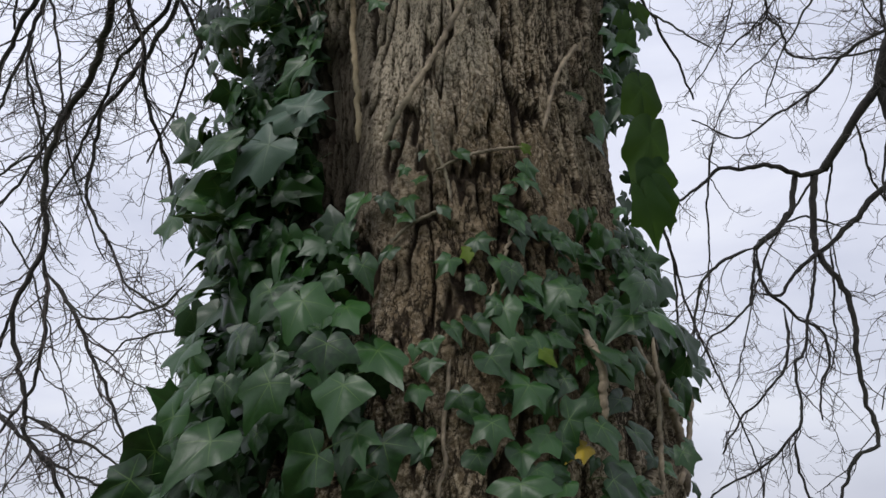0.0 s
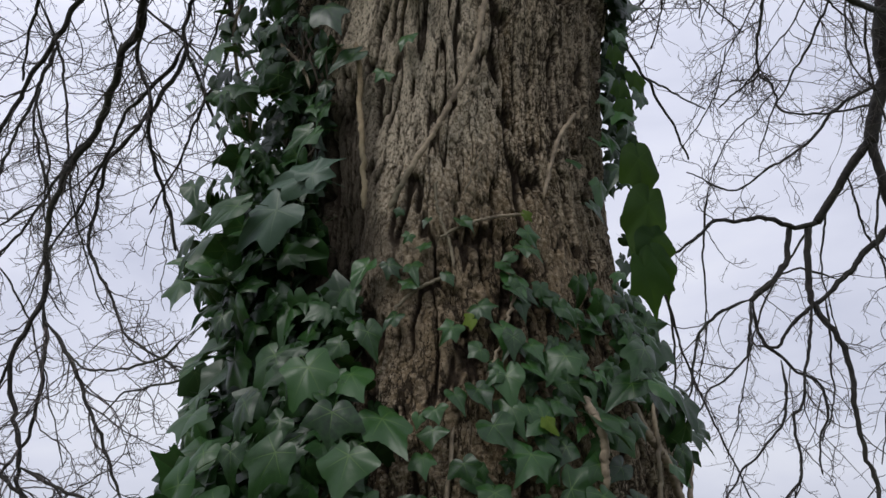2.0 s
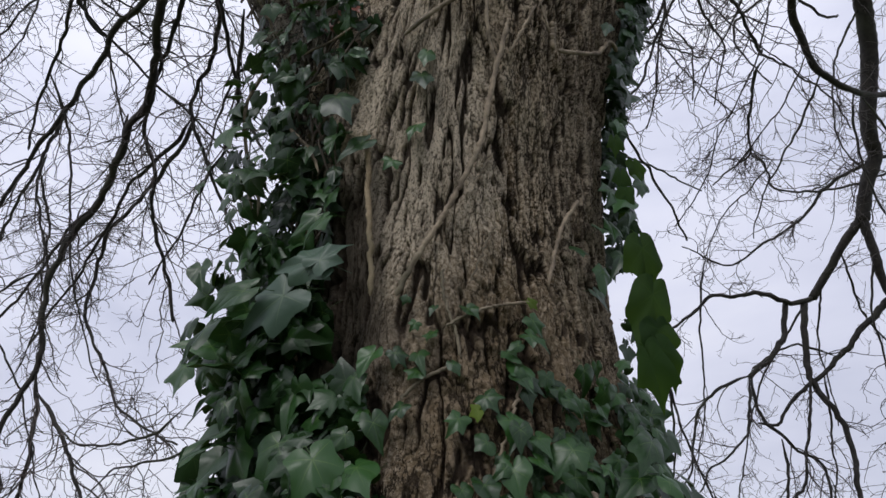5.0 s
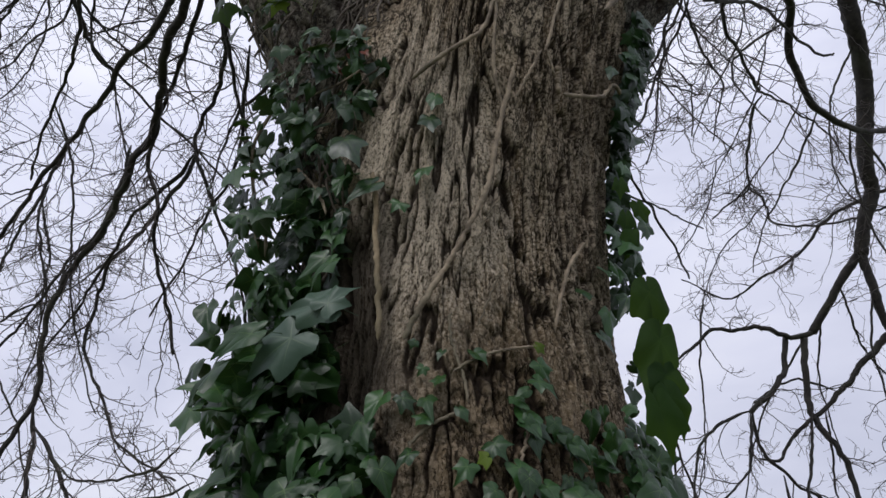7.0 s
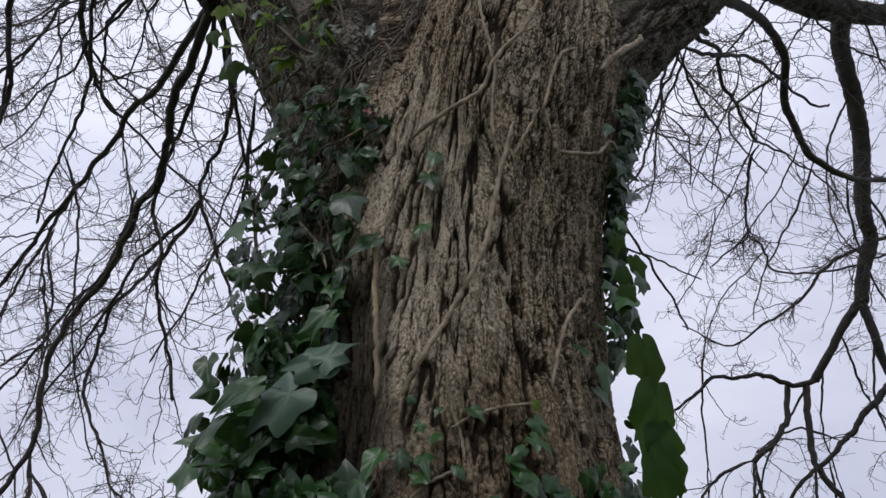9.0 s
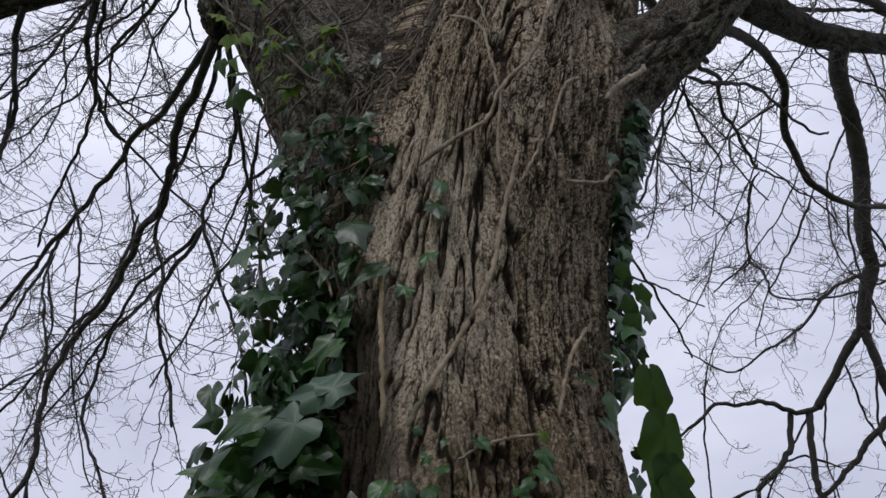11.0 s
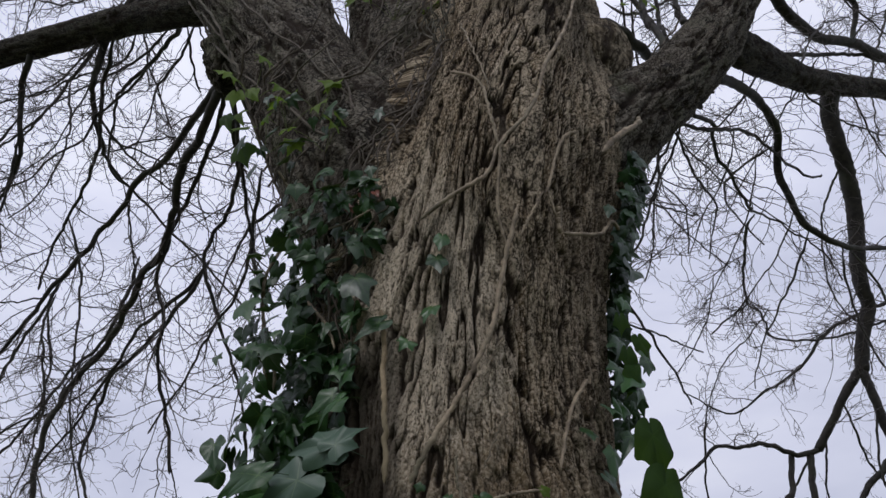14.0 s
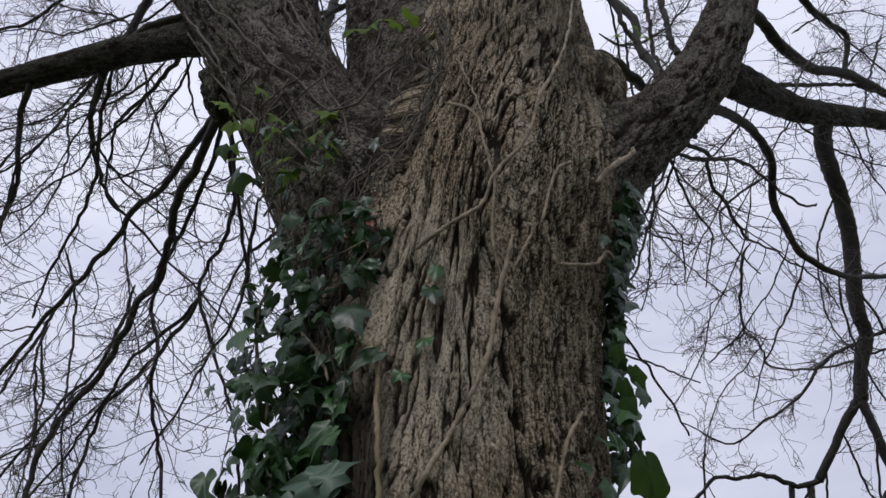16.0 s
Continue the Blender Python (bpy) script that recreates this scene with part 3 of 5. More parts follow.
def wander(start, way, length, count, droop, wild):
    """A crooked, drooping twig that bends to and fro at its buds."""
    step_length = length / (count - 1)
    spots, way, bend = [np.array(start)], np.array(way), rng.normal(size=3) * wild * 0.5
    kink = np.cross(way, rng.normal(size=3)) * wild * 0.9
    for k in range(count - 1):
        bend = 0.7 * bend + 0.6 * wild * rng.normal(size=3)
        way = way + bend + kink * (-1) ** k + (0, 0, -droop)
        way = way / np.linalg.norm(way)
        spots.append(spots[-1] + way * step_length)
    return np.array(spots)


def aside(way, spread):
    """A direction that leaves way by about spread radians."""
    flat = np.cross(way, rng.normal(size=3))
    flat /= np.linalg.norm(flat) + 1e-9
    a = spread * rng.uniform(0.7, 1.3)
    return way * math.cos(a) + flat * math.sin(a)


def heading(spots, k):
    way = spots[k] - spots[k - 1]
    return way / np.linalg.norm(way)


def twigs_on(line, radii, much, verts, faces):
    """Three orders of twigs, gathered in verts and faces."""
    total = 0

    def put(spots, r0, r1):
        nonlocal total
        v, f = tube(spots, np.linspace(r0, r1, len(spots)), 3)
        faces.append(f + total)
        verts.append(v)
        total += len(v)

    length = np.linalg.norm(np.diff(line, axis=0), axis=1).sum()
    for _ in range(int(rng.poisson(7.5 * length * much))):
        k = rng.integers(max(1, int(len(line) * 0.15)), len(line) - 1)
        first = wander(line[k], aside(heading(line, k), 0.75), rng.uniform(0.12, 0.50), 13, 0.04, 0.19)
        r = min(0.0040, radii[k] * 0.6)
        put(first, r, 0.0015)
        for _ in range(rng.integers(3, 7)):
            j = rng.integers(1, 13)
            second = wander(first[j], aside(heading(first, j), 0.85), rng.uniform(0.04, 0.19), 7, 0.015, 0.26)
            put(second, 0.0018, 0.0011)
            for _ in range(rng.integers(1, 5)):
                i = rng.integers(1, 7)
                put(wander(second[i], aside(heading(second, i), 0.95), rng.uniform(0.015, 0.07), 4, 0.0, 0.28), 0.0011, 0.0008)


GROWN = []


def limb(name, points, r0, r1, much):
    """A branch with its twigs."""
    line, run = curve_through(points, max(12, len(points) * 6))
    line, run = curve_through(points, max(len(line), int(run[-1] / 0.03)))
    sway = np.stack([layered(run * (9 if r0 < 0.025 else 4) + 31 * k, run * 0 + r0 * 999, 5 + k) + (0.5 if r0 < 0.025 else 0.0) * smooth_noise(run * 24 + 17 * k, run * 0 + r1 * 555, 9 + k) for k in range(3)], axis=1)
    line = line + sway * float(np.interp(r0, [0.004, 0.012, 0.022, 0.06], [0.008, 0.015, 0.015, 0.008])) * np.minimum(1, run / 0.15)[:, None]
    GROWN.append((name, line, r0, r1))
    radii = np.linspace(r0, r1, len(line)) * (np.minimum(1, 0.35 + run / 0.18) if r0 < 0.0145 else 1.0) * (1 + (0.10 if r0 < 0.015 else 0.05 if r0 < 0.03 else 0.03) * layered(run * (22 if r0 < 0.015 else 7 if r0 < 0.03 else 2), run * 0 + r1 * 777, 3))
    sides = 7
    if r0 > 0.03:
        sides = 40 if points[0][2] < 4.7 else 14
        fine = max(len(line), int(run[-1] / (0.012 if sides == 40 else 0.05)))
        radii = np.interp(np.linspace(0, 1, fine), np.linspace(0, 1, len(line)), radii)
        line, run = curve_through(line, fine)
    v, f = tube(line, radii, sides)
    n = len(v)
    if sides == 40:
        along, turn = np.meshgrid(run, np.arange(sides) / sides * 2 * np.pi, indexing="ij")
        out = v - np.repeat(line, sides, axis=0)
        out /= np.linalg.norm(out, axis=1)[:, None]
        relief, inner, plate = bark_relief(turn.ravel() * 0.12, along.ravel(), 77, min(0.6, 7 * r0))
        v = v + out * relief[:, None]
    else:
        v = v + 0.06 * r0 * rng.normal(size=v.shape)
    v = np.vstack([v, line[-1:] + (line[-1:] - line[-2:-1]) * 0.4, line[:1]])
    cap = [(n - sides + k, n - sides + (k + 1) % sides, n, n) for k in range(sides)] + [((k + 1) % sides, k, n + 1, 0) for k in range(sides)]
    data = bpy.data.meshes.new(name)
    data.from_pydata(v.tolist(), [], f.tolist() + [c[:3] for c in cap])
    data.polygons.foreach_set("use_smooth", np.full(len(data.polygons), True))
    data.materials.append(SHADED_BOUGH_BARK if sides == 40 else BRANCH_BARK)
    if sides == 40:
        for key, values in (("inner_bark_shade", inner), ("plate", plate)):
            data.attributes.new(key, "FLOAT", "POINT").data.foreach_set("value", np.r_[values, values[-1], values[0]].astype(np.float32))
        lie_of(data, np.r_[turn.ravel() * 0.12, 0, 0], np.r_[along.ravel(), run[-1], 0])
    label = {"limb_branch": "dark level bough", "dead_branch": "broken dead twig"}.get(name, "")
    ob = tree_part("branch" if name == "branch" else name.replace("limb_branch", "bough").replace("dead_branch", "dead_twig"), data, label)
    if much > 0:
        verts, faces = [], []
        twigs_on(line, radii, much, verts, faces)
        if verts:
            tagged(tree_part("twig_spray", mesh_from("twig_spray", np.vstack(verts), np.vstack(faces), TWIG_BARK), "", ob), kind="stuff")


limb("limb_branch", [(0.99, 1.45, 4.07), (1.19, 1.60, 4.22), (1.40, 1.78, 4.40), (1.83, 2.15, 4.79), (2.17, 2.38, 5.04), (2.58, 2.64, 5.36), (3.23, 3.00, 5.80), (5.02, 3.70, 6.47), (7.35, 4.40, 6.79)], 0.082, 0.05, 0.5)
limb("branch", [(2.40, 2.55, 5.27), (2.34, 2.62, 5.07), (2.37, 2.70, 4.90), (2.43, 2.80, 4.76), (2.47, 2.90, 4.62), (2.48, 3.00, 4.43), (2.47, 3.08, 4.27), (2.48, 3.15, 4.12), (2.52, 3.22, 4.03), (2.47, 3.30, 3.86), (2.43, 3.36, 3.68)], 0.055, 0.036, 0.6)
limb("branch", [(2.43, 3.36, 3.70), (2.29, 3.48, 3.49), (2.16, 3.60, 3.29)], 0.02652, 0.0238, 0.6)
limb("branch", [(2.43, 3.36, 3.70), (2.45, 3.39, 3.45), (2.50, 3.43, 3.27), (2.59, 3.46, 3.04), (2.59, 3.50, 2.80)], 0.02808, 0.017, 0.8)
limb("branch", [(2.16, 3.60, 3.29), (2.00, 3.56, 3.23), (1.83, 3.51, 3.27), (1.64, 3.47, 3.22), (1.53, 3.43, 3.22), (1.37, 3.39, 3.10), (1.18, 3.34, 2.95), (1.06, 3.30, 2.81)], 0.01638, 0.0051, 0.6)
limb("branch", [(2.10, 3.60, 3.25), (2.05, 3.58, 3.04), (2.02, 3.57, 2.83), (2.04, 3.55, 2.70), (2.11, 3.53, 2.54), (2.12, 3.52, 2.38), (2.08, 3.50, 2.18), (2.08, 3.48, 1.95), (2.09, 3.47, 1.83), (2.06, 3.45, 1.76), (1.93, 3.43, 1.71), (1.85, 3.42, 1.58), (1.81, 3.40, 1.49)], 0.02028, 0.0068, 0.58)
limb("branch", [(1.98, 3.58, 3.24), (1.92, 3.55, 3.06), (1.79, 3.53, 2.88), (1.65, 3.50, 2.78)], 0.01716, 0.01445, 0.5)
limb("branch", [(1.65, 3.50, 2.78), (1.47, 3.46, 2.71), (1.34, 3.42, 2.59), (1.26, 3.38, 2.42), (1.21, 3.34, 2.25), (1.11, 3.30, 2.14)], 0.01014, 0.00425, 1.1)
limb("branch", [(1.66, 3.50, 2.78), (1.66, 3.50, 2.59), (1.76, 3.50, 2.45), (1.89, 3.50, 2.36), (1.94, 3.50, 2.29), (1.93, 3.50, 2.18), (1.86, 3.50, 2.03), (1.85, 3.50, 1.90)], 0.01092, 0.00425, 1.1)
limb("branch", [(1.75, 3.50, 2.45), (1.74, 3.48, 2.29), (1.67, 3.46, 2.11), (1.52, 3.44, 1.97), (1.41, 3.42, 1.86), (1.30, 3.40, 1.73)], 0.009, 0.004, 1.1)
limb("branch", [(1.65, 3.50, 2.78), (1.61, 3.46, 2.64), (1.54, 3.42, 2.45), (1.47, 3.38, 2.38), (1.30, 3.34, 2.25), (1.22, 3.30, 2.14)], 0.009, 0.004, 1)
limb("branch", [(2.01, 3.55, 2.80), (1.92, 3.52, 2.53), (1.85, 3.49, 2.35), (1.80, 3.47, 2.20), (1.73, 3.44, 2.14), (1.70, 3.41, 1.91), (1.64, 3.38, 1.81), (1.46, 3.36, 1.66), (1.28, 3.33, 1.58), (1.16, 3.30, 1.51)], 0.00936, 0.00425, 1)
limb("branch", [(1.65, 3.40, 1.81), (1.63, 3.37, 1.66), (1.63, 3.33, 1.51), (1.61, 3.30, 1.39)], 0.008, 0.004, 0.86)
limb("branch", [(2.70, 3.50, 3.35), (2.44, 3.51, 3.16), (2.30, 3.52, 3.02), (2.19, 3.54, 2.91), (2.09, 3.55, 2.82), (1.99, 3.56, 2.76), (1.85, 3.58, 2.64), (1.80, 3.59, 2.55), (1.70, 3.60, 2.55)], 0.0234, 0.00595, 0.65)
limb("branch", [(2.20, 3.60, 2.94), (2.02, 3.60, 3.00), (1.89, 3.60, 2.96), (1.72, 3.60, 2.86)], 0.008, 0.004, 1)
limb("branch", [(3.07, 3.40, 4.31), (2.64, 3.44, 4.14), (2.38, 3.49, 4.00), (2.17, 3.53, 3.77), (1.94, 3.57, 3.63), (1.75, 3.61, 3.50), (1.64, 3.66, 3.55), (1.51, 3.70, 3.67)], 0.01404, 0.00425, 1.5)
limb("branch", [(3.17, 3.60, 4.26), (2.81, 3.51, 4.12), (2.47, 3.43, 3.96), (2.16, 3.34, 3.86), (1.91, 3.26, 3.81), (1.84, 3.17, 3.85), (1.78, 3.09, 3.88), (1.67, 3.00, 3.85)], 0.00936, 0.0051, 1.2)
limb("branch", [(1.64, 2.60, 4.17), (1.62, 2.70, 4.15), (1.62, 2.80, 4.05), (1.64, 2.90, 3.96), (1.67, 3.00, 3.86), (1.61, 3.05, 3.83), (1.48, 3.10, 3.72)], 0.01, 0.004, 1.4)
limb("branch", [(0.90, 1.70, 3.93), (1.04, 1.80, 4.00), (1.18, 1.95, 4.08), (1.24, 2.10, 4.11), (1.36, 2.25, 4.09), (1.50, 2.40, 4.05), (1.66, 2.60, 4.17), (1.83, 2.70, 4.20), (2.00, 2.80, 4.17), (2.16, 2.90, 4.14), (2.26, 3.00, 4.06)], 0.01092, 0.0034, 1.2)
limb("branch", [(0.89, 1.50, 3.85), (1.19, 1.75, 4.18), (1.48, 2.00, 4.37), (1.65, 2.20, 4.40), (1.73, 2.40, 4.32), (1.80, 2.50, 4.21), (1.90, 2.60, 4.10), (2.15, 2.75, 4.10), (2.42, 2.90, 4.21), (2.84, 3.10, 4.40)], 0.026, 0.014, 0.7)
limb("branch", [(0.92, 1.75, 3.89), (1.15, 1.90, 4.02), (1.41, 2.05, 4.20), (1.57, 2.20, 4.25), (1.78, 2.35, 4.28), (1.92, 2.45, 4.31), (2.03, 2.50, 4.38)], 0.00936, 0.00595, 0.8)
limb("branch", [(1.04, 1.90, 4.13), (1.00, 2.02, 4.01), (0.95, 2.14, 3.92), (0.94, 2.26, 3.79), (0.95, 2.38, 3.70), (0.93, 2.50, 3.62)], 0.007, 0.003, 1.5)
limb("branch", [(0.93, 1.80, 3.93), (1.02, 1.96, 3.91), (1.14, 2.12, 3.91), (1.27, 2.28, 3.93), (1.31, 2.44, 3.94), (1.32, 2.60, 3.86)], 0.007, 0.003, 1.5)
limb("branch", [(0.98, 2.20, 3.99), (1.12, 2.30, 3.93), (1.15, 2.40, 3.82), (1.18, 2.50, 3.80)], 0.0045, 0.004, 0.3)
limb("branch", [(0.72, 1.90, 3.57), (0.93, 2.10, 3.73), (1.18, 2.30, 3.87)], 0.0045, 0.004, 0.3)
limb("dead_branch", [(0.44, 1.42, 2.79), (0.54, 1.53, 2.73), (0.62, 1.64, 2.70), (0.70, 1.74, 2.67), (0.76, 1.85, 2.66)], 0.0042, 0.0032, 0)
limb("dead_branch", [(0.43, 1.45, 2.71), (0.58, 1.60, 2.76), (0.72, 1.75, 2.82), (0.86, 1.90, 2.88)], 0.0034, 0.0026, 0)
limb("branch", [(1.82, 2.10, 5.80), (2.07, 2.30, 5.88), (2.31, 2.50, 5.87), (2.62, 2.70, 5.97), (3.05, 2.90, 6.22), (3.58, 3.20, 6.43), (4.17, 3.50, 6.51)], 0.038, 0.03, 0.7)
limb("branch", [(2.43, 2.30, 6.43), (2.54, 2.40, 6.38), (2.81, 2.60, 6.43), (3.07, 2.75, 6.50), (2.98, 2.85, 6.19)], 0.03, 0.018, 0.7)
limb("branch", [(2.23, 2.60, 5.62), (2.64, 2.80, 5.91), (3.10, 3.00, 6.23), (3.62, 3.20, 6.39)], 0.016, 0.012, 0.9)
limb("branch", [(0.44, 1.33, 3.95), (0.60, 1.42, 4.04), (0.76, 1.58, 4.13), (1.00, 1.85, 4.30), (1.3, 2.2, 4.55)], 0.024, 0.016, 0)
limb("branch", [(0.83, 1.80, 5.56), (0.88, 1.83, 5.13), (0.94, 1.87, 4.97), (0.98, 1.90, 4.79)], 0.018, 0.013, 0.8)
limb("branch", [(4.13, 3.40, 7.66), (3.77, 3.40, 7.00), (3.50, 3.40, 6.42), (3.30, 3.40, 5.71)], 0.012, 0.005, 1.2)
limb("limb_branch", [(-1.00, 1.50, 4.21), (-1.19, 1.58, 4.28), (-1.41, 1.68, 4.38), (-1.59, 1.76, 4.43), (-1.74, 1.82, 4.46), (-1.92, 1.89, 4.48), (-2.05, 1.95, 4.50), (-2.28, 2.05, 4.54), (-3.08, 2.40, 4.69), (-4.03, 2.80, 4.70)], 0.075, 0.05, 0.5)
limb("branch", [(-0.87, 1.50, 3.76), (-1.06, 1.75, 3.80), (-1.21, 1.95, 3.80), (-1.41, 2.15, 3.79), (-1.49, 2.25, 3.73), (-1.61, 2.35, 3.71), (-1.65, 2.40, 3.62), (-1.78, 2.50, 3.53), (-1.89, 2.60, 3.43), (-2.02, 2.70, 3.28), (-2.16, 2.80, 3.15)], 0.0168, 0.008, 1.2)
limb("branch", [(-0.87, 1.50, 3.75), (-1.01, 1.75, 3.70), (-1.11, 1.90, 3.67), (-1.19, 2.10, 3.58), (-1.26, 2.25, 3.49), (-1.35, 2.35, 3.37), (-1.45, 2.50, 3.24), (-1.63, 2.65, 3.04), (-1.71, 2.72, 2.87), (-1.68, 2.78, 2.54), (-1.75, 2.80, 2.37), (-1.77, 2.82, 2.23), (-1.74, 2.85, 2.05), (-1.68, 2.86, 1.91), (-1.66, 2.87, 1.78), (-1.53, 2.88, 1.63), (-1.47, 2.90, 1.52), (-1.41, 2.90, 1.41)], 0.0192, 0.007, 1)
limb("branch", [(-1.68, 2.78, 2.51), (-1.66, 2.80, 2.37), (-1.63, 2.82, 2.18), (-1.64, 2.84, 2.05), (-1.67, 2.86, 1.94), (-1.73, 2.88, 1.83), (-1.81, 2.90, 1.74)], 0.011, 0.005, 1.4)
limb("branch", [(-1.65, 2.78, 2.41), (-1.48, 2.76, 2.22), (-1.37, 2.75, 2.03), (-1.26, 2.73, 1.85), (-1.17, 2.72, 1.70), (-1.12, 2.70, 1.61)], 0.01, 0.004, 1.6)
limb("branch", [(-1.68, 2.88, 1.84), (-1.51, 2.82, 1.77), (-1.31, 2.76, 1.69), (-1.16, 2.70, 1.61)], 0.009, 0.004, 1.6)
limb("branch", [(-1.96, 3.00, 1.93), (-1.74, 2.95, 1.79), (-1.55, 2.90, 1.66), (-1.38, 2.85, 1.59), (-1.24, 2.80, 1.56)], 0.01, 0.004, 1.6)
limb("branch", [(-0.86, 1.50, 3.73), (-0.98, 1.80, 3.73), (-1.06, 1.95, 3.64), (-1.18, 2.15, 3.60), (-1.26, 2.30, 3.43), (-1.21, 2.40, 3.24), (-1.22, 2.50, 3.08), (-1.16, 2.60, 2.88), (-1.11, 2.65, 2.69)], 0.0104, 0.007, 1.3)
limb("branch", [(-0.85, 1.50, 3.72), (-0.89, 1.90, 3.67), (-0.96, 2.10, 3.60), (-1.04, 2.20, 3.52), (-1.05, 2.25, 3.41), (-0.98, 2.30, 3.28), (-0.93, 2.35, 3.14), (-0.85, 2.40, 2.99), (-0.80, 2.40, 2.87)], 0.012, 0.005, 1.3)
limb("branch", [(-1.05, 2.25, 3.41), (-1.19, 2.40, 3.36), (-1.35, 2.50, 3.24), (-1.54, 2.70, 3.02), (-1.68, 2.80, 2.83), (-1.80, 2.90, 2.67)], 0.01, 0.004, 1.4)
limb("branch", [(-0.82, 1.45, 3.67), (-0.76, 1.80, 3.31), (-0.70, 1.90, 3.13), (-0.63, 1.90, 3.01)], 0.009, 0.005, 0.91)
limb("branch", [(-0.62, 1.90, 3.54), (-0.76, 2.10, 3.64), (-0.87, 2.20, 3.61), (-0.96, 2.30, 3.48), (-1.00, 2.40, 3.37)], 0.01, 0.004, 1)
limb("branch", [(-0.79, 1.90, 3.68), (-0.81, 2.00, 3.55), (-0.84, 2.15, 3.43), (-0.88, 2.25, 3.33), (-1.08, 2.50, 3.09), (-1.22, 2.60, 2.83)], 0.009, 0.004, 1.3)
limb("branch", [(-1.20, 1.65, 4.34), (-1.33, 1.82, 4.39), (-1.52, 1.99, 4.36), (-1.69, 2.16, 4.41), (-1.76, 2.33, 4.38), (-1.81, 2.50, 4.30)], 0.012, 0.006, 1.3)
limb("branch", [(-1.19, 1.65, 4.31), (-1.19, 1.82, 4.23), (-1.20, 2.00, 4.26)], 0.007, 0.004, 1)
limb("branch", [(-1.62, 1.80, 4.43), (-1.70, 1.96, 4.37), (-1.80, 2.12, 4.40), (-1.75, 2.28, 4.20), (-1.74, 2.44, 4.16), (-1.71, 2.60, 4.20)], 0.0192, 0.007, 1.3)
limb("branch", [(-1.58, 1.80, 4.39), (-1.70, 2.04, 4.35), (-1.74, 2.28, 4.12), (-1.89, 2.52, 4.03), (-2.06, 2.76, 3.92), (-2.19, 3.00, 3.80)], 0.0112, 0.006, 1.3)
limb("branch", [(-2.04, 1.95, 4.43), (-2.11, 2.11, 4.32), (-2.10, 2.27, 4.09), (-2.21, 2.44, 4.05), (-2.34, 2.60, 4.00)], 0.016, 0.008, 1.2)
limb("branch", [(-1.69, 1.90, 5.52), (-1.73, 1.97, 5.26), (-1.77, 2.03, 5.08), (-1.82, 2.10, 4.88)], 0.03, 0.02, 0.65)
limb("branch", [(-1.10, 1.60, 4.52), (-1.31, 1.75, 4.72), (-1.56, 1.90, 4.85), (-1.77, 2.05, 4.91), (-2.05, 2.30, 4.86), (-2.35, 2.60, 4.75), (-2.59, 2.80, 4.67)], 0.0144, 0.006, 1.3)
limb("branch", [(-2.56, 2.40, 6.10), (-2.72, 2.47, 5.95), (-2.89, 2.53, 5.83), (-3.15, 2.60, 5.85)], 0.0128, 0.01, 1)
limb("branch", [(-1.13, 2.50, 3.65), (-1.30, 2.60, 3.33), (-1.49, 2.70, 3.15), (-1.56, 2.80, 2.95), (-1.55, 2.80, 2.76), (-1.39, 2.80, 2.50), (-1.25, 2.75, 2.31), (-0.98, 2.60, 2.17)], 0.011, 0.004, 1.4)
limb("branch", [(-1.67, 2.90, 3.96), (-1.71, 2.95, 3.52), (-1.86, 3.00, 3.30), (-2.00, 3.05, 3.02), (-2.16, 3.10, 2.77)], 0.011, 0.006, 1.6)
limb("branch", [(-2.06, 3.00, 4.05), (-2.13, 3.03, 3.72), (-2.21, 3.07, 3.47), (-2.26, 3.10, 3.23)], 0.012, 0.006, 1.6)
limb("branch", [(-2.09, 3.00, 3.76), (-2.08, 3.00, 3.53), (-1.96, 3.00, 3.24), (-1.90, 3.00, 2.99)], 0.008, 0.004, 1.6)
limb("branch", [(-2.09, 2.90, 2.86), (-1.93, 2.87, 2.96), (-1.75, 2.83, 3.02), (-1.56, 2.80, 3.21)], 0.006, 0.003, 1.4)
limb("branch", [(-0.88, 2.30, 2.21), (-0.99, 2.38, 2.15), (-1.13, 2.45, 2.13), (-1.30, 2.52, 2.15), (-1.43, 2.60, 2.22)], 0.006, 0.003, 1.4)
limb("branch", [(-0.81, 2.30, 2.10), (-0.95, 2.40, 2.07), (-1.13, 2.50, 2.06), (-1.25, 2.60, 2.00)], 0.005, 0.003, 1.4)
limb("branch", [(-1.90, 2.20, 5.53), (-2.17, 2.30, 5.51), (-2.47, 2.40, 5.55), (-2.84, 2.50, 5.75), (-3.18, 2.60, 5.75)], 0.008, 0.004, 2.1)
limb("branch", [(-1.63, 2.10, 5.64), (-1.87, 2.20, 5.40), (-2.18, 2.30, 5.64), (-2.59, 2.40, 5.88), (-3.07, 2.50, 6.32)], 0.008, 0.004, 2.1)
limb("branch", [(-1.24, 1.80, 4.55), (-1.33, 1.95, 4.48), (-1.47, 2.10, 4.44), (-1.55, 2.25, 4.39), (-1.63, 2.40, 4.21)], 0.008, 0.003, 1.8)
limb("branch", [(-1.41, 1.90, 4.63), (-1.60, 2.08, 4.63), (-1.87, 2.25, 4.65), (-2.18, 2.42, 4.65), (-2.52, 2.60, 4.69)], 0.008, 0.003, 2)
limb("branch", [(-1.56, 1.90, 4.58), (-1.69, 2.08, 4.58), (-2.02, 2.25, 4.64), (-2.32, 2.42, 4.69), (-2.78, 2.60, 4.93)], 0.007, 0.003, 2)
limb("branch", [(1.50, 1.90, 4.61), (1.77, 2.12, 4.73), (2.07, 2.35, 4.79), (2.41, 2.57, 4.89), (2.87, 2.80, 5.04)], 0.008, 0.004, 1.5)
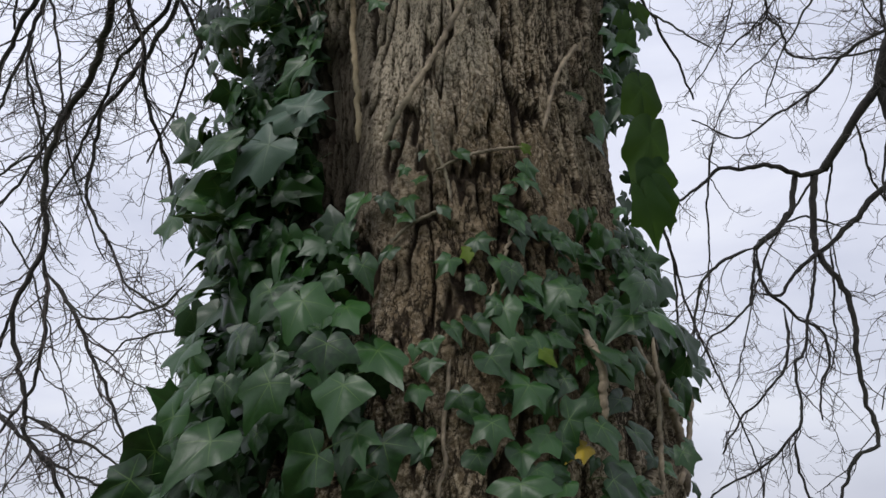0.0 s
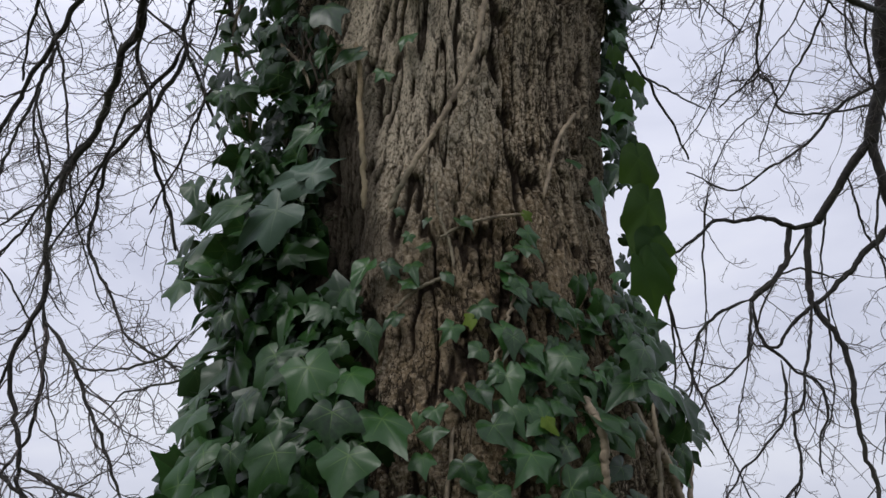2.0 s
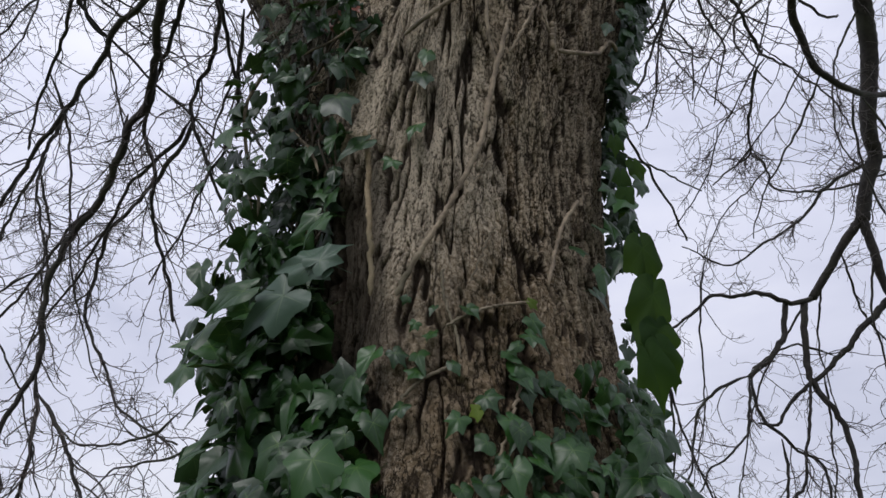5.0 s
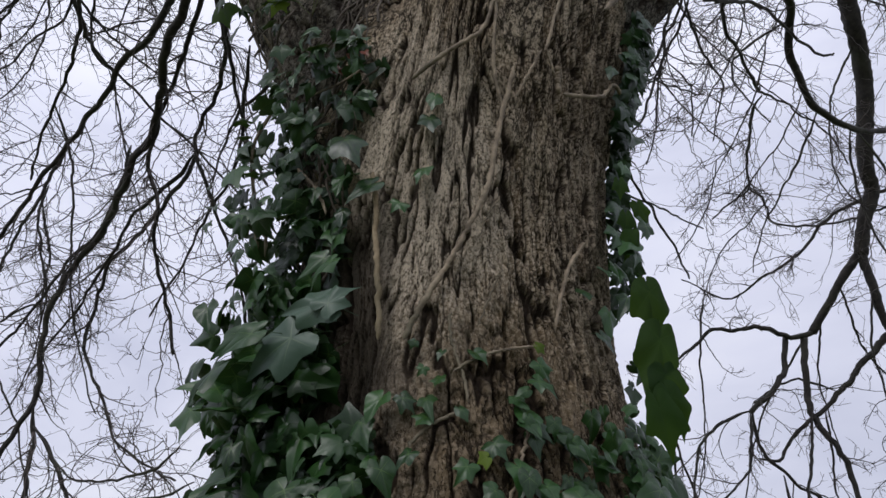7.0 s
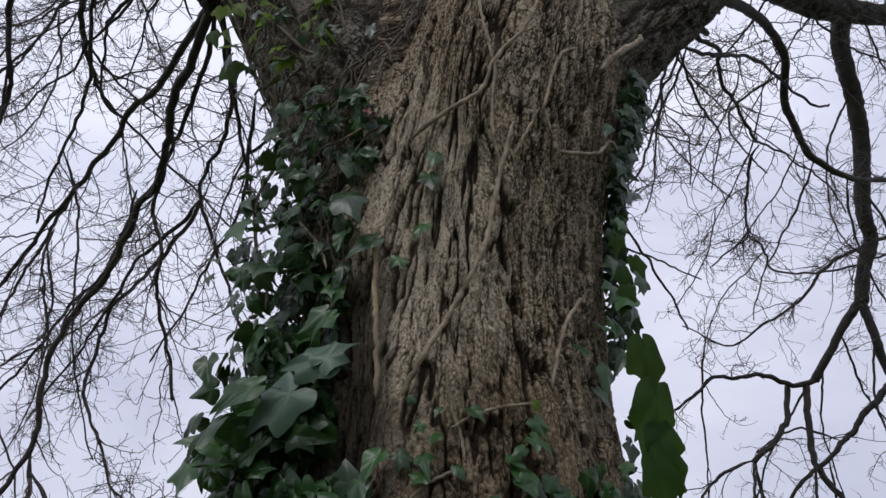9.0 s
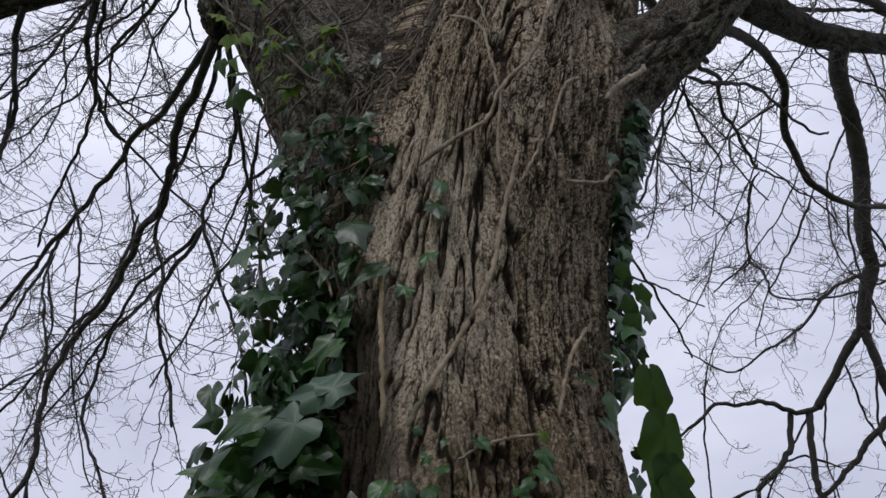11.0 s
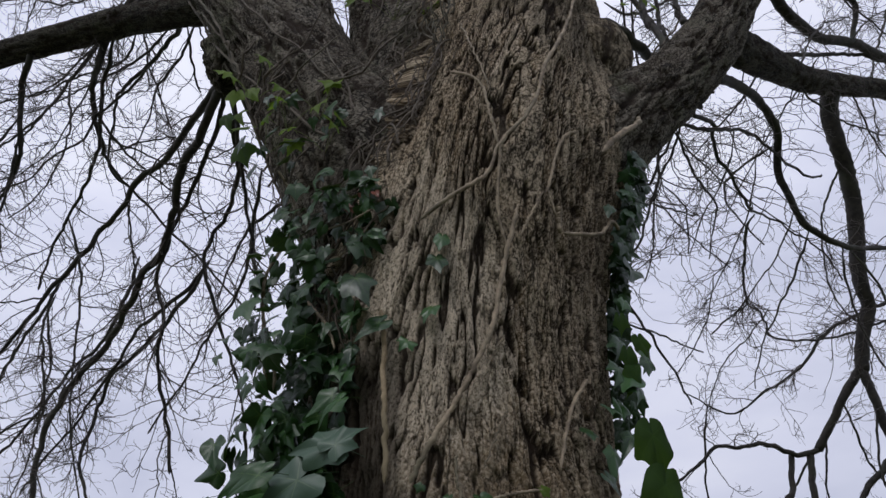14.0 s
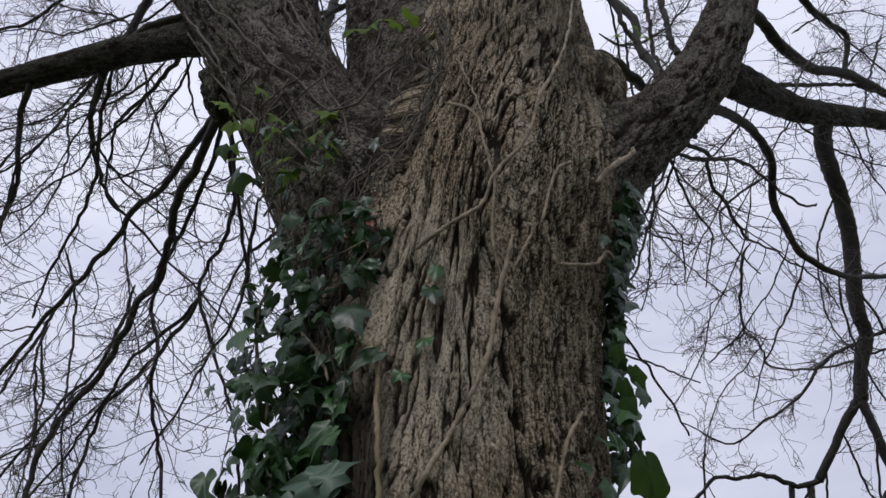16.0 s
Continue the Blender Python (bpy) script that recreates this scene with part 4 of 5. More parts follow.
limb("branch", [(2.41, 2.50, 6.09), (2.83, 2.63, 6.57), (3.33, 2.77, 6.92), (3.81, 2.90, 7.01)], 0.008, 0.004, 1.6)
limb("branch", [(1.50, 1.90, 4.51), (1.46, 2.10, 4.49), (1.41, 2.30, 4.50), (1.33, 2.50, 4.48)], 0.007, 0.003, 1.5)
limb("branch", [(2.93, 2.80, 6.12), (3.37, 2.95, 6.68), (4.02, 3.10, 7.26)], 0.008, 0.004, 1.6)
limb("branch", [(1.92, 2.20, 4.90), (2.32, 2.40, 5.59), (2.72, 2.60, 6.06), (3.22, 2.80, 6.36)], 0.007, 0.003, 1.5)
limb("branch", [(1.49, 2.30, 4.46), (1.45, 2.43, 4.29), (1.35, 2.57, 4.13), (1.28, 2.70, 3.96)], 0.005, 0.003, 1.6)
limb("branch", [(1.63, 2.40, 4.40), (1.58, 2.53, 4.15), (1.49, 2.67, 3.95), (1.41, 2.80, 3.82)], 0.005, 0.003, 1.6)
limb("branch", [(1.87, 2.60, 4.22), (1.75, 2.70, 3.98), (1.63, 2.80, 3.83), (1.50, 2.90, 3.68)], 0.005, 0.003, 1.6)
limb("branch", [(1.63, 3.20, 4.22), (1.53, 3.20, 3.91), (1.41, 3.20, 3.70), (1.27, 3.20, 3.52)], 0.005, 0.003, 1.4)
limb("branch", [(1.97, 3.30, 4.06), (1.76, 3.27, 3.81), (1.56, 3.23, 3.61), (1.39, 3.20, 3.32)], 0.005, 0.003, 1.4)


# ---- thin side branches farther back in the crown ----
STURDY = [line for name, line, r0, r1 in GROWN if r0 > 0.011 and name != "dead_branch" and abs(line[:, 0]).max() > 0.9]
for k in range(36):
    line = STURDY[int(rng.integers(len(STURDY)))]
    j = int(rng.integers(len(line) // 4, len(line) - 1))
    way = np.array((rng.normal() * 0.5, rng.uniform(0.2, 1.0), rng.uniform(-1.3, -0.35)))
    spots = wander(line[j], way / np.linalg.norm(way), rng.uniform(0.8, 1.9), 10, 0.06, 0.11)
    limb("branch", [tuple(p) for p in spots], 0.0075, 0.003, 0.7)

# ---- the crown overhead ----
TOPS = [((-1.85, 1.6, 5.9), (-0.55, 0.1, 0.8)), ((-0.96, 1.6, 6.1), (-0.1, -0.2, 1.0)), ((-0.40, 1.88, 6.1), (-0.1, 0.5, 0.9)), ((0.27, 1.6, 5.0), (0.1, 0.0, 1.0)), ((1.72, 1.7, 6.2), (0.4, 0.1, 0.9))]
for k in range(45):
    (x, y, z), way = TOPS[k % 5]
    along = rng.uniform(0.0, 1.0)
    spread = rng.normal(size=3) * (0.8, 0.8, 0.25)
    base = Vector((x, y, z)) - Vector(way) * ((0.1 if k % 5 == 3 else 0.7) * along if k >= 5 else 0.0)
    line = wander(tuple(base), np.array(way) + (spread if k >= 5 else 0.1 * spread), rng.uniform(1.8, 3.6) if k >= 5 else 3.5, 9, 0.0, 0.10)
    limb("branch", [tuple(p) for p in line], 0.10 if k < 5 else rng.uniform(0.015, 0.032), 0.006, 0.7)

# ---- the ivy ----
ivy = tagged(new("ivy"), "dark green glossy ivy climbing and clinging to the trunk", "ivy")
ivy.location = tuple(on_trunk(-0.6, 0.02))
ivy_east = tagged(new("ivy"), "younger green ivy with slender stems spread over the bark", "ivy")
ivy_east.location = tuple(on_trunk(0.6, 0.02))
ivy_strand = tagged(new("ivy_strand"), "hanging strand of large ivy leaves lit from behind", "ivy")
ivy_strand.location = tuple(on_trunk(radians(75), 1.9, 0.1))


def ivy_part(name, data, label="", plant=None):
    plant = plant or ivy
    ob = part(name, data, plant, label)
    ob.matrix_parent_inverse = Matrix.Translation(plant.location).inverted()
    return ob


def vine(stops, r, name):
    """A stem that follows the bark. stops: degrees round the trunk, height, distance from the bark."""
    line, run = curve_through(stops, max(20, len(stops) * 12))
    theta, z = np.radians(line[:, 0]), line[:, 1]
    wobble = layered(run * 3, run * 0 + r * 5000, 8)
    r = 0.64 * r
    wobble = wobble + 0.35 * layered(run * 16, run * 0 + r * 7000, 9)
    spots = on_trunk(theta + 0.015 * wobble, z, np.maximum(line[:, 2], 0.0) + r * 0.4 + (0.024 if name == "dead_stem" else 0.012))
    radii = r * (1 + 0.28 * layered(run * 14, run * 0 + z[0] * 50, 4))
    radii[-3:] *= (0.85, 0.6, 0.15)
    radii[:2] *= (0.3, 0.8)
    v, f = tube(spots, radii, 9)
    v = v + 0.07 * r * rng.normal(size=v.shape)
    mat = DEAD_WOOD if name in ("dead_stem",) else VINE_BARK
    data = mesh_from(name, v, f, mat)
    if name == "stem":
        ivy_part("stem", data, "", ivy if stops[0][0] < -22 else ivy_east)
    elif name == "dead_stem":
        tagged(new("dead_stem", data), "dry yellowish dead ivy stem hanging against the bark", "dead stem")
    else:
        tree_part("bark_strip", data, "small pale strip of loose bark")


vine([(-17.1, 2.099, -0.001), (-12.6, 2.166, -0.001), (-5.9, 2.243, -0.000), (1.1, 2.333, -0.001), (5.7, 2.408, -0.000), (7.6, 2.452, -0.001), (10.8, 2.583, -0.000), (14.9, 2.732, -0.000)], 0.0085, "stem")
vine([(-18.9, 2.678, -0.001), (-9.2, 2.728, -0.000), (2.1, 2.793, -0.000), (5.1, 2.880, -0.000), (14.6, 3.025, -0.000), (18.6, 3.247, -0.000), (27.5, 3.538, -0.000), (35.9, 3.900, -0.000), (45.1, 4.294, -0.000)], 0.0075, "stem")
vine([(11.7, 2.618, -0.001), (7.5, 2.709, -0.000), (5.4, 2.864, -0.001), (-0.2, 2.984, -0.000), (-5.5, 3.094, -0.001), (-18.7, 3.178, -0.000)], 0.006, "stem")
vine([(-2.1, 3.082, -0.000), (-11.6, 3.262, -0.000), (-24.0, 3.497, -0.000)], 0.004, "stem")
vine([(36.2, 2.708, 0.006), (43.4, 2.728, 0.005), (55.5, 2.770, 0.006), (61.7, 2.831, 0.006), (71.6, 2.831, 0.006)], 0.0075, "stem")
vine([(26.4, 2.792, -0.001), (28.9, 2.928, -0.000), (31.8, 2.996, -0.000), (37.4, 3.034, -0.000)], 0.006, "stem")
vine([(46.2, 2.975, 0.030), (53.2, 3.076, 0.030), (75.3, 3.351, 0.038), (73.0, 3.354, 0.101), (72.9, 3.330, 0.124)], 0.012, "stem")
vine([(26.0, 2.807, -0.001), (31.5, 2.751, -0.000), (35.1, 2.722, -0.000)], 0.005, "stem")
vine([(16.2, 2.654, -0.000), (21.7, 2.741, -0.000), (24.8, 2.796, -0.000)], 0.005, "stem")
vine([(-4.3, 2.152, -0.000), (-5.3, 2.118, -0.000), (-2.7, 2.063, -0.000), (-0.9, 2.014, -0.000), (-0.0, 1.982, -0.000)], 0.0045, "stem")
vine([(-3.8, 2.039, 0.004), (0.3, 2.057, 0.003), (6.7, 2.080, 0.003), (13.8, 2.095, 0.004), (23.7, 2.110, 0.004)], 0.0045, "stem")
vine([(-0.1, 1.969, -0.000), (-4.3, 1.959, -0.001), (-10.3, 1.933, -0.001), (-14.8, 1.898, -0.000)], 0.005, "stem")
vine([(49.2, 2.384, -0.001), (40.5, 2.312, -0.001), (35.2, 2.235, -0.001), (30.6, 2.158, -0.001)], 0.0065, "stem")
vine([(27.2, 1.764, 0.030), (28.0, 1.724, 0.046), (28.6, 1.682, 0.046), (29.4, 1.618, 0.030)], 0.0105, "stem")
vine([(-1.1, 1.706, -0.000), (-1.3, 1.637, -0.001), (-1.6, 1.572, -0.001), (-2.4, 1.503, -0.000)], 0.0055, "stem")
vine([(52.6, 1.780, 0.010), (51.0, 1.687, 0.010), (48.4, 1.610, 0.010), (44.6, 1.512, 0.010)], 0.007, "stem")
vine([(45.6, 1.773, -0.001), (49.1, 1.726, -0.000), (57.0, 1.683, -0.000), (63.6, 1.599, -0.000), (61.3, 1.513, -0.000)], 0.012, "stem")
vine([(15.9, 1.953, -0.000), (11.3, 1.874, -0.000), (8.6, 1.822, -0.000), (4.2, 1.743, -0.001)], 0.005, "stem")
vine([(53.7, 1.530, 0.010), (64.6, 1.609, 0.010), (72.0, 1.697, 0.010)], 0.008, "stem")
vine([(19.7, 1.714, -0.000), (22.4, 1.661, -0.000), (23.9, 1.627, -0.001)], 0.008, "stem")
vine([(-58.8, 2.100, 0.020), (-57.8, 2.026, 0.020), (-57.4, 1.932, 0.020)], 0.006, "stem")
vine([(11.8, 2.266, -0.000), (7.7, 2.202, -0.000), (3.1, 2.129, -0.001)], 0.003, "stem")
vine([(11.5, 2.413, -0.001), (7.2, 2.368, -0.000), (3.3, 2.301, -0.001)], 0.003, "stem")
vine([(-58.8, 2.741, 0.040), (-47.9, 2.729, 0.040), (-37.0, 2.731, 0.040)], 0.004, "stem")
vine([(-67.1, 2.592, 0.040), (-52.1, 2.474, 0.040), (-47.3, 2.410, 0.040)], 0.006, "stem")
vine([(-68.8, 2.946, 0.164), (-71.0, 2.900, 0.122), (-72.5, 2.846, 0.090)], 0.005, "stem")
vine([(-72.2, 2.558, 0.130), (-72.6, 2.481, 0.125), (-61.6, 2.376, 0.120), (-61.8, 2.333, 0.120)], 0.006, "stem")
vine([(-73.5, 2.798, 0.092), (-74.4, 2.679, 0.127), (-75.2, 2.590, 0.130), (-76.0, 2.479, 0.122), (-76.7, 2.414, 0.110)], 0.007, "stem")
vine([(-29.8, 2.470, 0.006), (-27.6, 2.345, 0.005), (-26.2, 2.260, 0.006), (-24.7, 2.176, 0.006), (-23.5, 2.100, 0.006)], 0.009, "dead_stem")
vine([(32.4, 2.770, 0.004), (33.2, 2.734, 0.004), (33.8, 2.703, 0.003)], 0.01, "bark_strip")

def clinging(name, count, low, high, thick):
    """Bare ivy stems that climb a limb, each a part."""
    line, radii = AXES[name]
    way, side, across = frames_along(line)
    for _ in range(count):
        n = 26
        at = np.linspace(rng.uniform(low, low + 0.3), rng.uniform(high - 0.3, high), n) * (len(line) - 1)
        turn = rng.uniform(0, 6.28) + np.cumsum(rng.normal(0, 0.05, n)) + np.linspace(0, rng.normal() * 0.9, n)
        pick = [np.stack([np.interp(at, np.arange(len(line)), k[:, j]) for j in range(3)], axis=1) for k in (line, side, across)]
        r = np.interp(at, np.arange(len(line)), radii) + 0.008 + 0.008 * np.abs(np.sin(np.arange(n) * 0.3))
        spots = pick[0] + r[:, None] * (np.cos(turn)[:, None] * pick[1] + np.sin(turn)[:, None] * pick[2])
        smooth, _ = curve_through(spots, 60)
        v, f = tube(smooth, np.full(60, rng.uniform(0.5, 1.0) * thick), 7)
        ivy_part("stem", mesh_from("stem", v, f, ROOT_HAIR))


clinging("limb_west", 20, 0.10, 0.62, 0.0055)
clinging("limb_inner", 16, 0.03, 0.60, 0.0055)
clinging("limb_back", 8, 0.10, 0.60, 0.005)
clinging("limb_east", 5, 0.12, 0.50, 0.005)

# ---- leaves ----
LOBES = {
    "five": [(0, 1.10), (8, 0.88), (27, 0.64), (38, 0.64), (50, 0.82), (56, 0.92), (63, 0.78), (84, 0.58), (95, 0.58), (112, 0.68), (122, 0.60), (145, 0.44), (166, 0.28), (180, 0.08)],
    "three": [(0, 1.12), (9, 0.90), (30, 0.68), (44, 0.70), (56, 0.84), (63, 0.93), (70, 0.80), (92, 0.60), (112, 0.56), (132, 0.52), (152, 0.42), (168, 0.26), (180, 0.08)],
    "heart": [(0, 1.12), (10, 0.90), (30, 0.70), (50, 0.68), (66, 0.74), (80, 0.76), (98, 0.70), (122, 0.62), (146, 0.50), (166, 0.30), (180, 0.08)],
    "blade": [(0, 1.12), (8, 0.94), (26, 0.74), (44, 0.70), (58, 0.84), (66, 0.86), (76, 0.74), (98, 0.62), (122, 0.52), (146, 0.42), (166, 0.34), (180, 0.30)],
    "arrow": [(0, 1.10), (8, 0.92), (24, 0.70), (40, 0.62), (58, 0.66), (74, 0.78), (82, 0.84), (92, 0.68), (116, 0.50), (144, 0.40), (166, 0.24), (180, 0.08)],
}


def leaf_shape(kind, wide, seed, rings=(0.36, 0.72, 1.0)):
    """Places, triangles and flat places of one leaf: stalk at the origin, tip towards -y, face towards +z, one unit long."""
    own = np.random.default_rng(seed)
    stops = LOBES[kind]
    # nearly straight edges run from tip to bay
    corner = np.array([(r * math.sin(radians(a)), r * math.cos(radians(a))) for a, r in stops])
    each = np.linspace(0, 1, 2 if len(rings) < 3 else 3)[:-1]
    rim = np.array([corner[k] * (1 - t) + corner[k + 1] * t for k in range(len(corner) - 1) for t in each])
    if len(rings) > 2:
        rim[1:-1] = 0.68 * rim[1:-1] + 0.16 * (rim[:-2] + rim[2:])
    degrees, reach = np.degrees(np.arctan2(rim[:, 0], rim[:, 1])), np.hypot(rim[:, 0], rim[:, 1])
    angle = np.radians(np.r_[degrees, 180, 360 - degrees[:0:-1]])
    n = len(angle)
    # each half of the leaf grows its own way, with a wavy rim
    uneven = 0.10 * np.sin(angle + own.uniform(0, 6)) + 0.06 * np.sin(3 * angle + own.uniform(0, 6)) + 0.018 * own.normal(size=n)
    reach = np.r_[reach, 0.75 * stops[-1][1], reach[:0:-1]] * (1 + uneven)
    flat = [np.zeros((1, 2))]
    for share in rings:
        flat.append(np.stack([np.sin(angle) * reach * wide * share, -np.cos(angle) * reach * share], axis=1))
    flat = np.vstack(flat)
    x, y = flat[:, 0], flat[:, 1]
    fold, curl, wave = own.uniform(0.0, 0.34), own.uniform(0.10, 0.48), own.uniform(0.06, 0.16)
    z = fold * np.abs(x) - curl * (x * x + y * y) + wave * np.sin(5 * np.arctan2(x, -y) + own.uniform(0, 6)) * np.hypot(x, y) ** 2 + own.normal() * 0.12 * x * y
    verts = np.stack([x, y, z], axis=1)
    a = np.arange(n)
    b = (a + 1) % n
    faces = [np.stack([0 * a, 1 + a, 1 + b], axis=1)]
    for ring in range(len(rings) - 1):
        low, high = 1 + ring * n, 1 + (ring + 1) * n
        faces += [np.stack([low + a, high + a, high + b], axis=1), np.stack([low + a, high + b, low + b], axis=1)]
    # the stalk
    stalk, sf = tube(np.array([(0, 0.0, 0), (0.02, 0.18, -0.06), (0.05, 0.42, -0.24), (0.05, 0.62, -0.5)]), [0.014, 0.014, 0.013, 0.013], 3)
    sf = np.vstack([sf[:, [0, 1, 2]], sf[:, [0, 2, 3]]]) + len(verts)
    uv = np.vstack([flat / (wide, 1.0), np.tile((0.0, -0.01), (len(stalk), 1))])
    return np.vstack([verts, stalk]), np.vstack([*faces, sf]), uv


SHAPES = []
for k, kind in enumerate(["five", "three", "heart", "three", "arrow", "three", "five", "heart", "arrow", "heart"]):
    SHAPES.append(leaf_shape(kind, 1.0 + 0.12 * math.sin(2.3 * k), 40 + k))
HANGING_SHAPES = [leaf_shape("blade", 0.95 + 0.12 * k, 80 + k) for k in range(2)]
LEAN_SHAPES = [leaf_shape(kind, 1.0 + 0.12 * math.sin(2.3 * k), 60 + k, (0.6, 1.0)) for k, kind in enumerate(["five", "three", "heart", "five", "arrow", "three", "five", "heart", "arrow", "three"])]
LEAF_MESH = {}


def leaf_mesh(k, mat):
    if (k, mat.name) not in LEAF_MESH:
        v, f, uv = (SHAPES + HANGING_SHAPES)[k]
        LEAF_MESH[(k, mat.name)] = mesh_from("leaf", v, f, mat, True, uv)
    return LEAF_MESH[(k, mat.name)]


def leaf_pose(theta, z, off, size, wide, spin, turn, lean):
    """Where a leaf sits: degrees round the trunk, height, distance from the bark, length, width, and how it is turned."""
    spot = on_trunk(radians(theta), z, max(off, 0.012))
    a, tip = radians(theta + turn), radians(lean)
    out, up = Vector((math.sin(a), -math.cos(a), 0)), Vector((0, 0, 1))
    face = out * math.cos(tip) + up * math.sin(tip)
    down = -(up * math.cos(tip) - out * math.sin(tip))
    side = down.cross(face)
    point = down * math.cos(radians(spin)) + side * math.sin(radians(spin))
    right = (-point).cross(face)
    m = Matrix((right, -point, face)).transposed().to_4x4()
    return Matrix.Translation(Vector(spot)) @ m @ Matrix.Diagonal((wide, size, (size + wide) / 2, 1))


SKINS = {"leaf": IVY, "young_leaf": YOUNG, "yellow_leaf": YELLOW, "hanging_leaf": HANGING, "pale_leaf": PALE, "red_leaf": RED}
LEAF_LABELS = {"young_leaf": "fresh light green leaf", "yellow_leaf": "withered yellow leaf", "hanging_leaf": "large green leaf against the sky", "red_leaf": "withered reddish leaf", "pale_leaf": "large pale leaf with the sky's sheen painted in"}
leaf_count = 0
FAR_LEAVES = []


def sprig(theta, z, off, size, width, spin, turn, lean, kind):
    """One ivy leaf on its stalk."""
    global leaf_count
    k = 6 if kind == "pale_leaf" else (10, 11, 1)[leaf_count % 3] if kind == "hanging_leaf" else leaf_count * 7 % len(SHAPES)
    leaf_count += 1
    ob = ivy_part("leaf", leaf_mesh(k, SKINS[kind]), LEAF_LABELS.get(kind, ""), ivy_strand if kind == "hanging_leaf" and theta > 0 else ivy if theta < -8 else ivy_east)
    if theta < -58 and off > 0.08:
        FAR_LEAVES.append((theta, z, off, size))
    tilt = (0, 0) if kind in ("hanging_leaf", "pale_leaf") else (17 * math.sin(leaf_count * 2.1), 13 * math.sin(leaf_count * 3.7 + 1))
    ob.matrix_basis = leaf_pose(theta, z, off + (0.02 if theta < -12 and off > 0.06 else 0.0), size * 1.05, width * (0.62 if kind == "hanging_leaf" else 0.68), spin, turn + tilt[0], lean + tilt[1])


sprig(-27.5, 1.796, 0.070, 0.085, 0.099, -30, 14, 34, "leaf")
sprig(-19.9, 1.784, 0.060, 0.076, 0.069, -37, 10, 34, "leaf")
sprig(-40.9, 1.840, 0.080, 0.077, 0.082, 17, 20, 25, "leaf")
sprig(-19.4, 1.715, 0.089, 0.051, 0.075, 3, 10, 19, "leaf")
sprig(-14.9, 1.650, 0.110, 0.058, 0.098, 7, 7, 12, "leaf")
sprig(-25.2, 1.656, 0.129, 0.067, 0.087, 29, 13, 22, "leaf")
sprig(-33.1, 1.582, 0.140, 0.081, 0.098, 36, 17, 22, "leaf")
sprig(-16.9, 1.559, 0.119, 0.058, 0.072, 46, 8, 11, "leaf")
sprig(-9.9, 1.577, 0.090, 0.044, 0.084, -18, 5, 11, "leaf")
sprig(-13.0, 1.711, 0.060, 0.079, 0.072, -24, 7, 40, "leaf")
sprig(-34.7, 1.738, 0.130, 0.058, 0.053, 4, 17, 30, "leaf")
sprig(-38.7, 1.664, 0.150, 0.055, 0.052, 19, 19, 17, "leaf")
sprig(-33.2, 1.662, 0.140, 0.043, 0.039, -8, 17, 23, "leaf")
sprig(-45.7, 1.729, 0.160, 0.064, 0.064, -22, 23, 39, "leaf")
sprig(-42.7, 2.106, 0.140, 0.106, 0.106, 57, 26, 6, "pale_leaf")
sprig(-53.1, 2.128, 0.170, 0.072, 0.065, 58, 32, 10, "leaf")
sprig(-39.3, 1.617, 0.170, 0.080, 0.073, 38, 20, -10, "leaf")
sprig(-39.6, 1.570, 0.180, 0.078, 0.071, 54, 20, -10, "leaf")
sprig(-40.5, 1.532, 0.200, 0.068, 0.062, 70, 20, -10, "leaf")
sprig(-52.5, 2.024, 0.130, 0.074, 0.071, 23, 26, 37, "leaf")
sprig(-36.0, 2.166, 0.100, 0.090, 0.082, 93, 22, 10, "pale_leaf")
sprig(-33.9, 2.161, 0.100, 0.067, 0.061, -133, 20, 10, "pale_leaf")
sprig(-36.1, 2.260, 0.080, 0.055, 0.050, 57, 18, 35, "leaf")
sprig(-45.1, 2.366, 0.050, 0.044, 0.040, -18, 23, 22, "leaf")
sprig(-39.4, 2.397, 0.050, 0.039, 0.035, 2, 20, 25, "leaf")
sprig(-49.5, 2.165, 0.089, 0.086, 0.081, 95, 25, 30, "leaf")
sprig(-47.9, 2.110, 0.190, 0.073, 0.066, 64, 24, 12, "leaf")
sprig(-65.7, 2.212, 0.210, 0.052, 0.047, -17, 33, 27, "leaf")
sprig(-54.2, 2.051, 0.210, 0.076, 0.069, 34, 27, 18, "leaf")
sprig(-56.4, 1.979, 0.220, 0.064, 0.059, -5, 28, 36, "leaf")
sprig(-49.8, 1.909, 0.160, 0.048, 0.043, 2, 25, 12, "leaf")
sprig(-53.6, 1.956, 0.120, 0.032, 0.029, -14, 27, 30, "leaf")
sprig(-44.4, 1.946, 0.070, 0.070, 0.063, 3, 22, 36, "leaf")
sprig(-33.5, 1.928, 0.050, 0.069, 0.070, -48, 17, 17, "leaf")
sprig(-25.7, 1.946, 0.040, 0.054, 0.049, -27, 13, 37, "leaf")
sprig(-22.3, 1.883, 0.030, 0.032, 0.030, -3, 11, 36, "leaf")
sprig(-18.7, 1.859, 0.040, 0.049, 0.052, -21, 9, 11, "leaf")
sprig(-21.3, 1.987, 0.030, 0.043, 0.044, 19, 11, 31, "leaf")
sprig(-30.6, 1.713, 0.080, 0.035, 0.051, 43, 15, 10, "leaf")
sprig(-28.1, 1.653, 0.060, 0.064, 0.059, -30, 14, 25, "leaf")
sprig(-13.9, 1.590, 0.070, 0.054, 0.062, -24, 7, 23, "leaf")
sprig(-28.5, 1.592, 0.100, 0.035, 0.032, -0, 14, 16, "leaf")
sprig(-52.9, 1.913, 0.080, 0.038, 0.052, 18, 26, 20, "leaf")
sprig(-37.6, 1.892, 0.050, 0.046, 0.054, 13, 19, 34, "leaf")
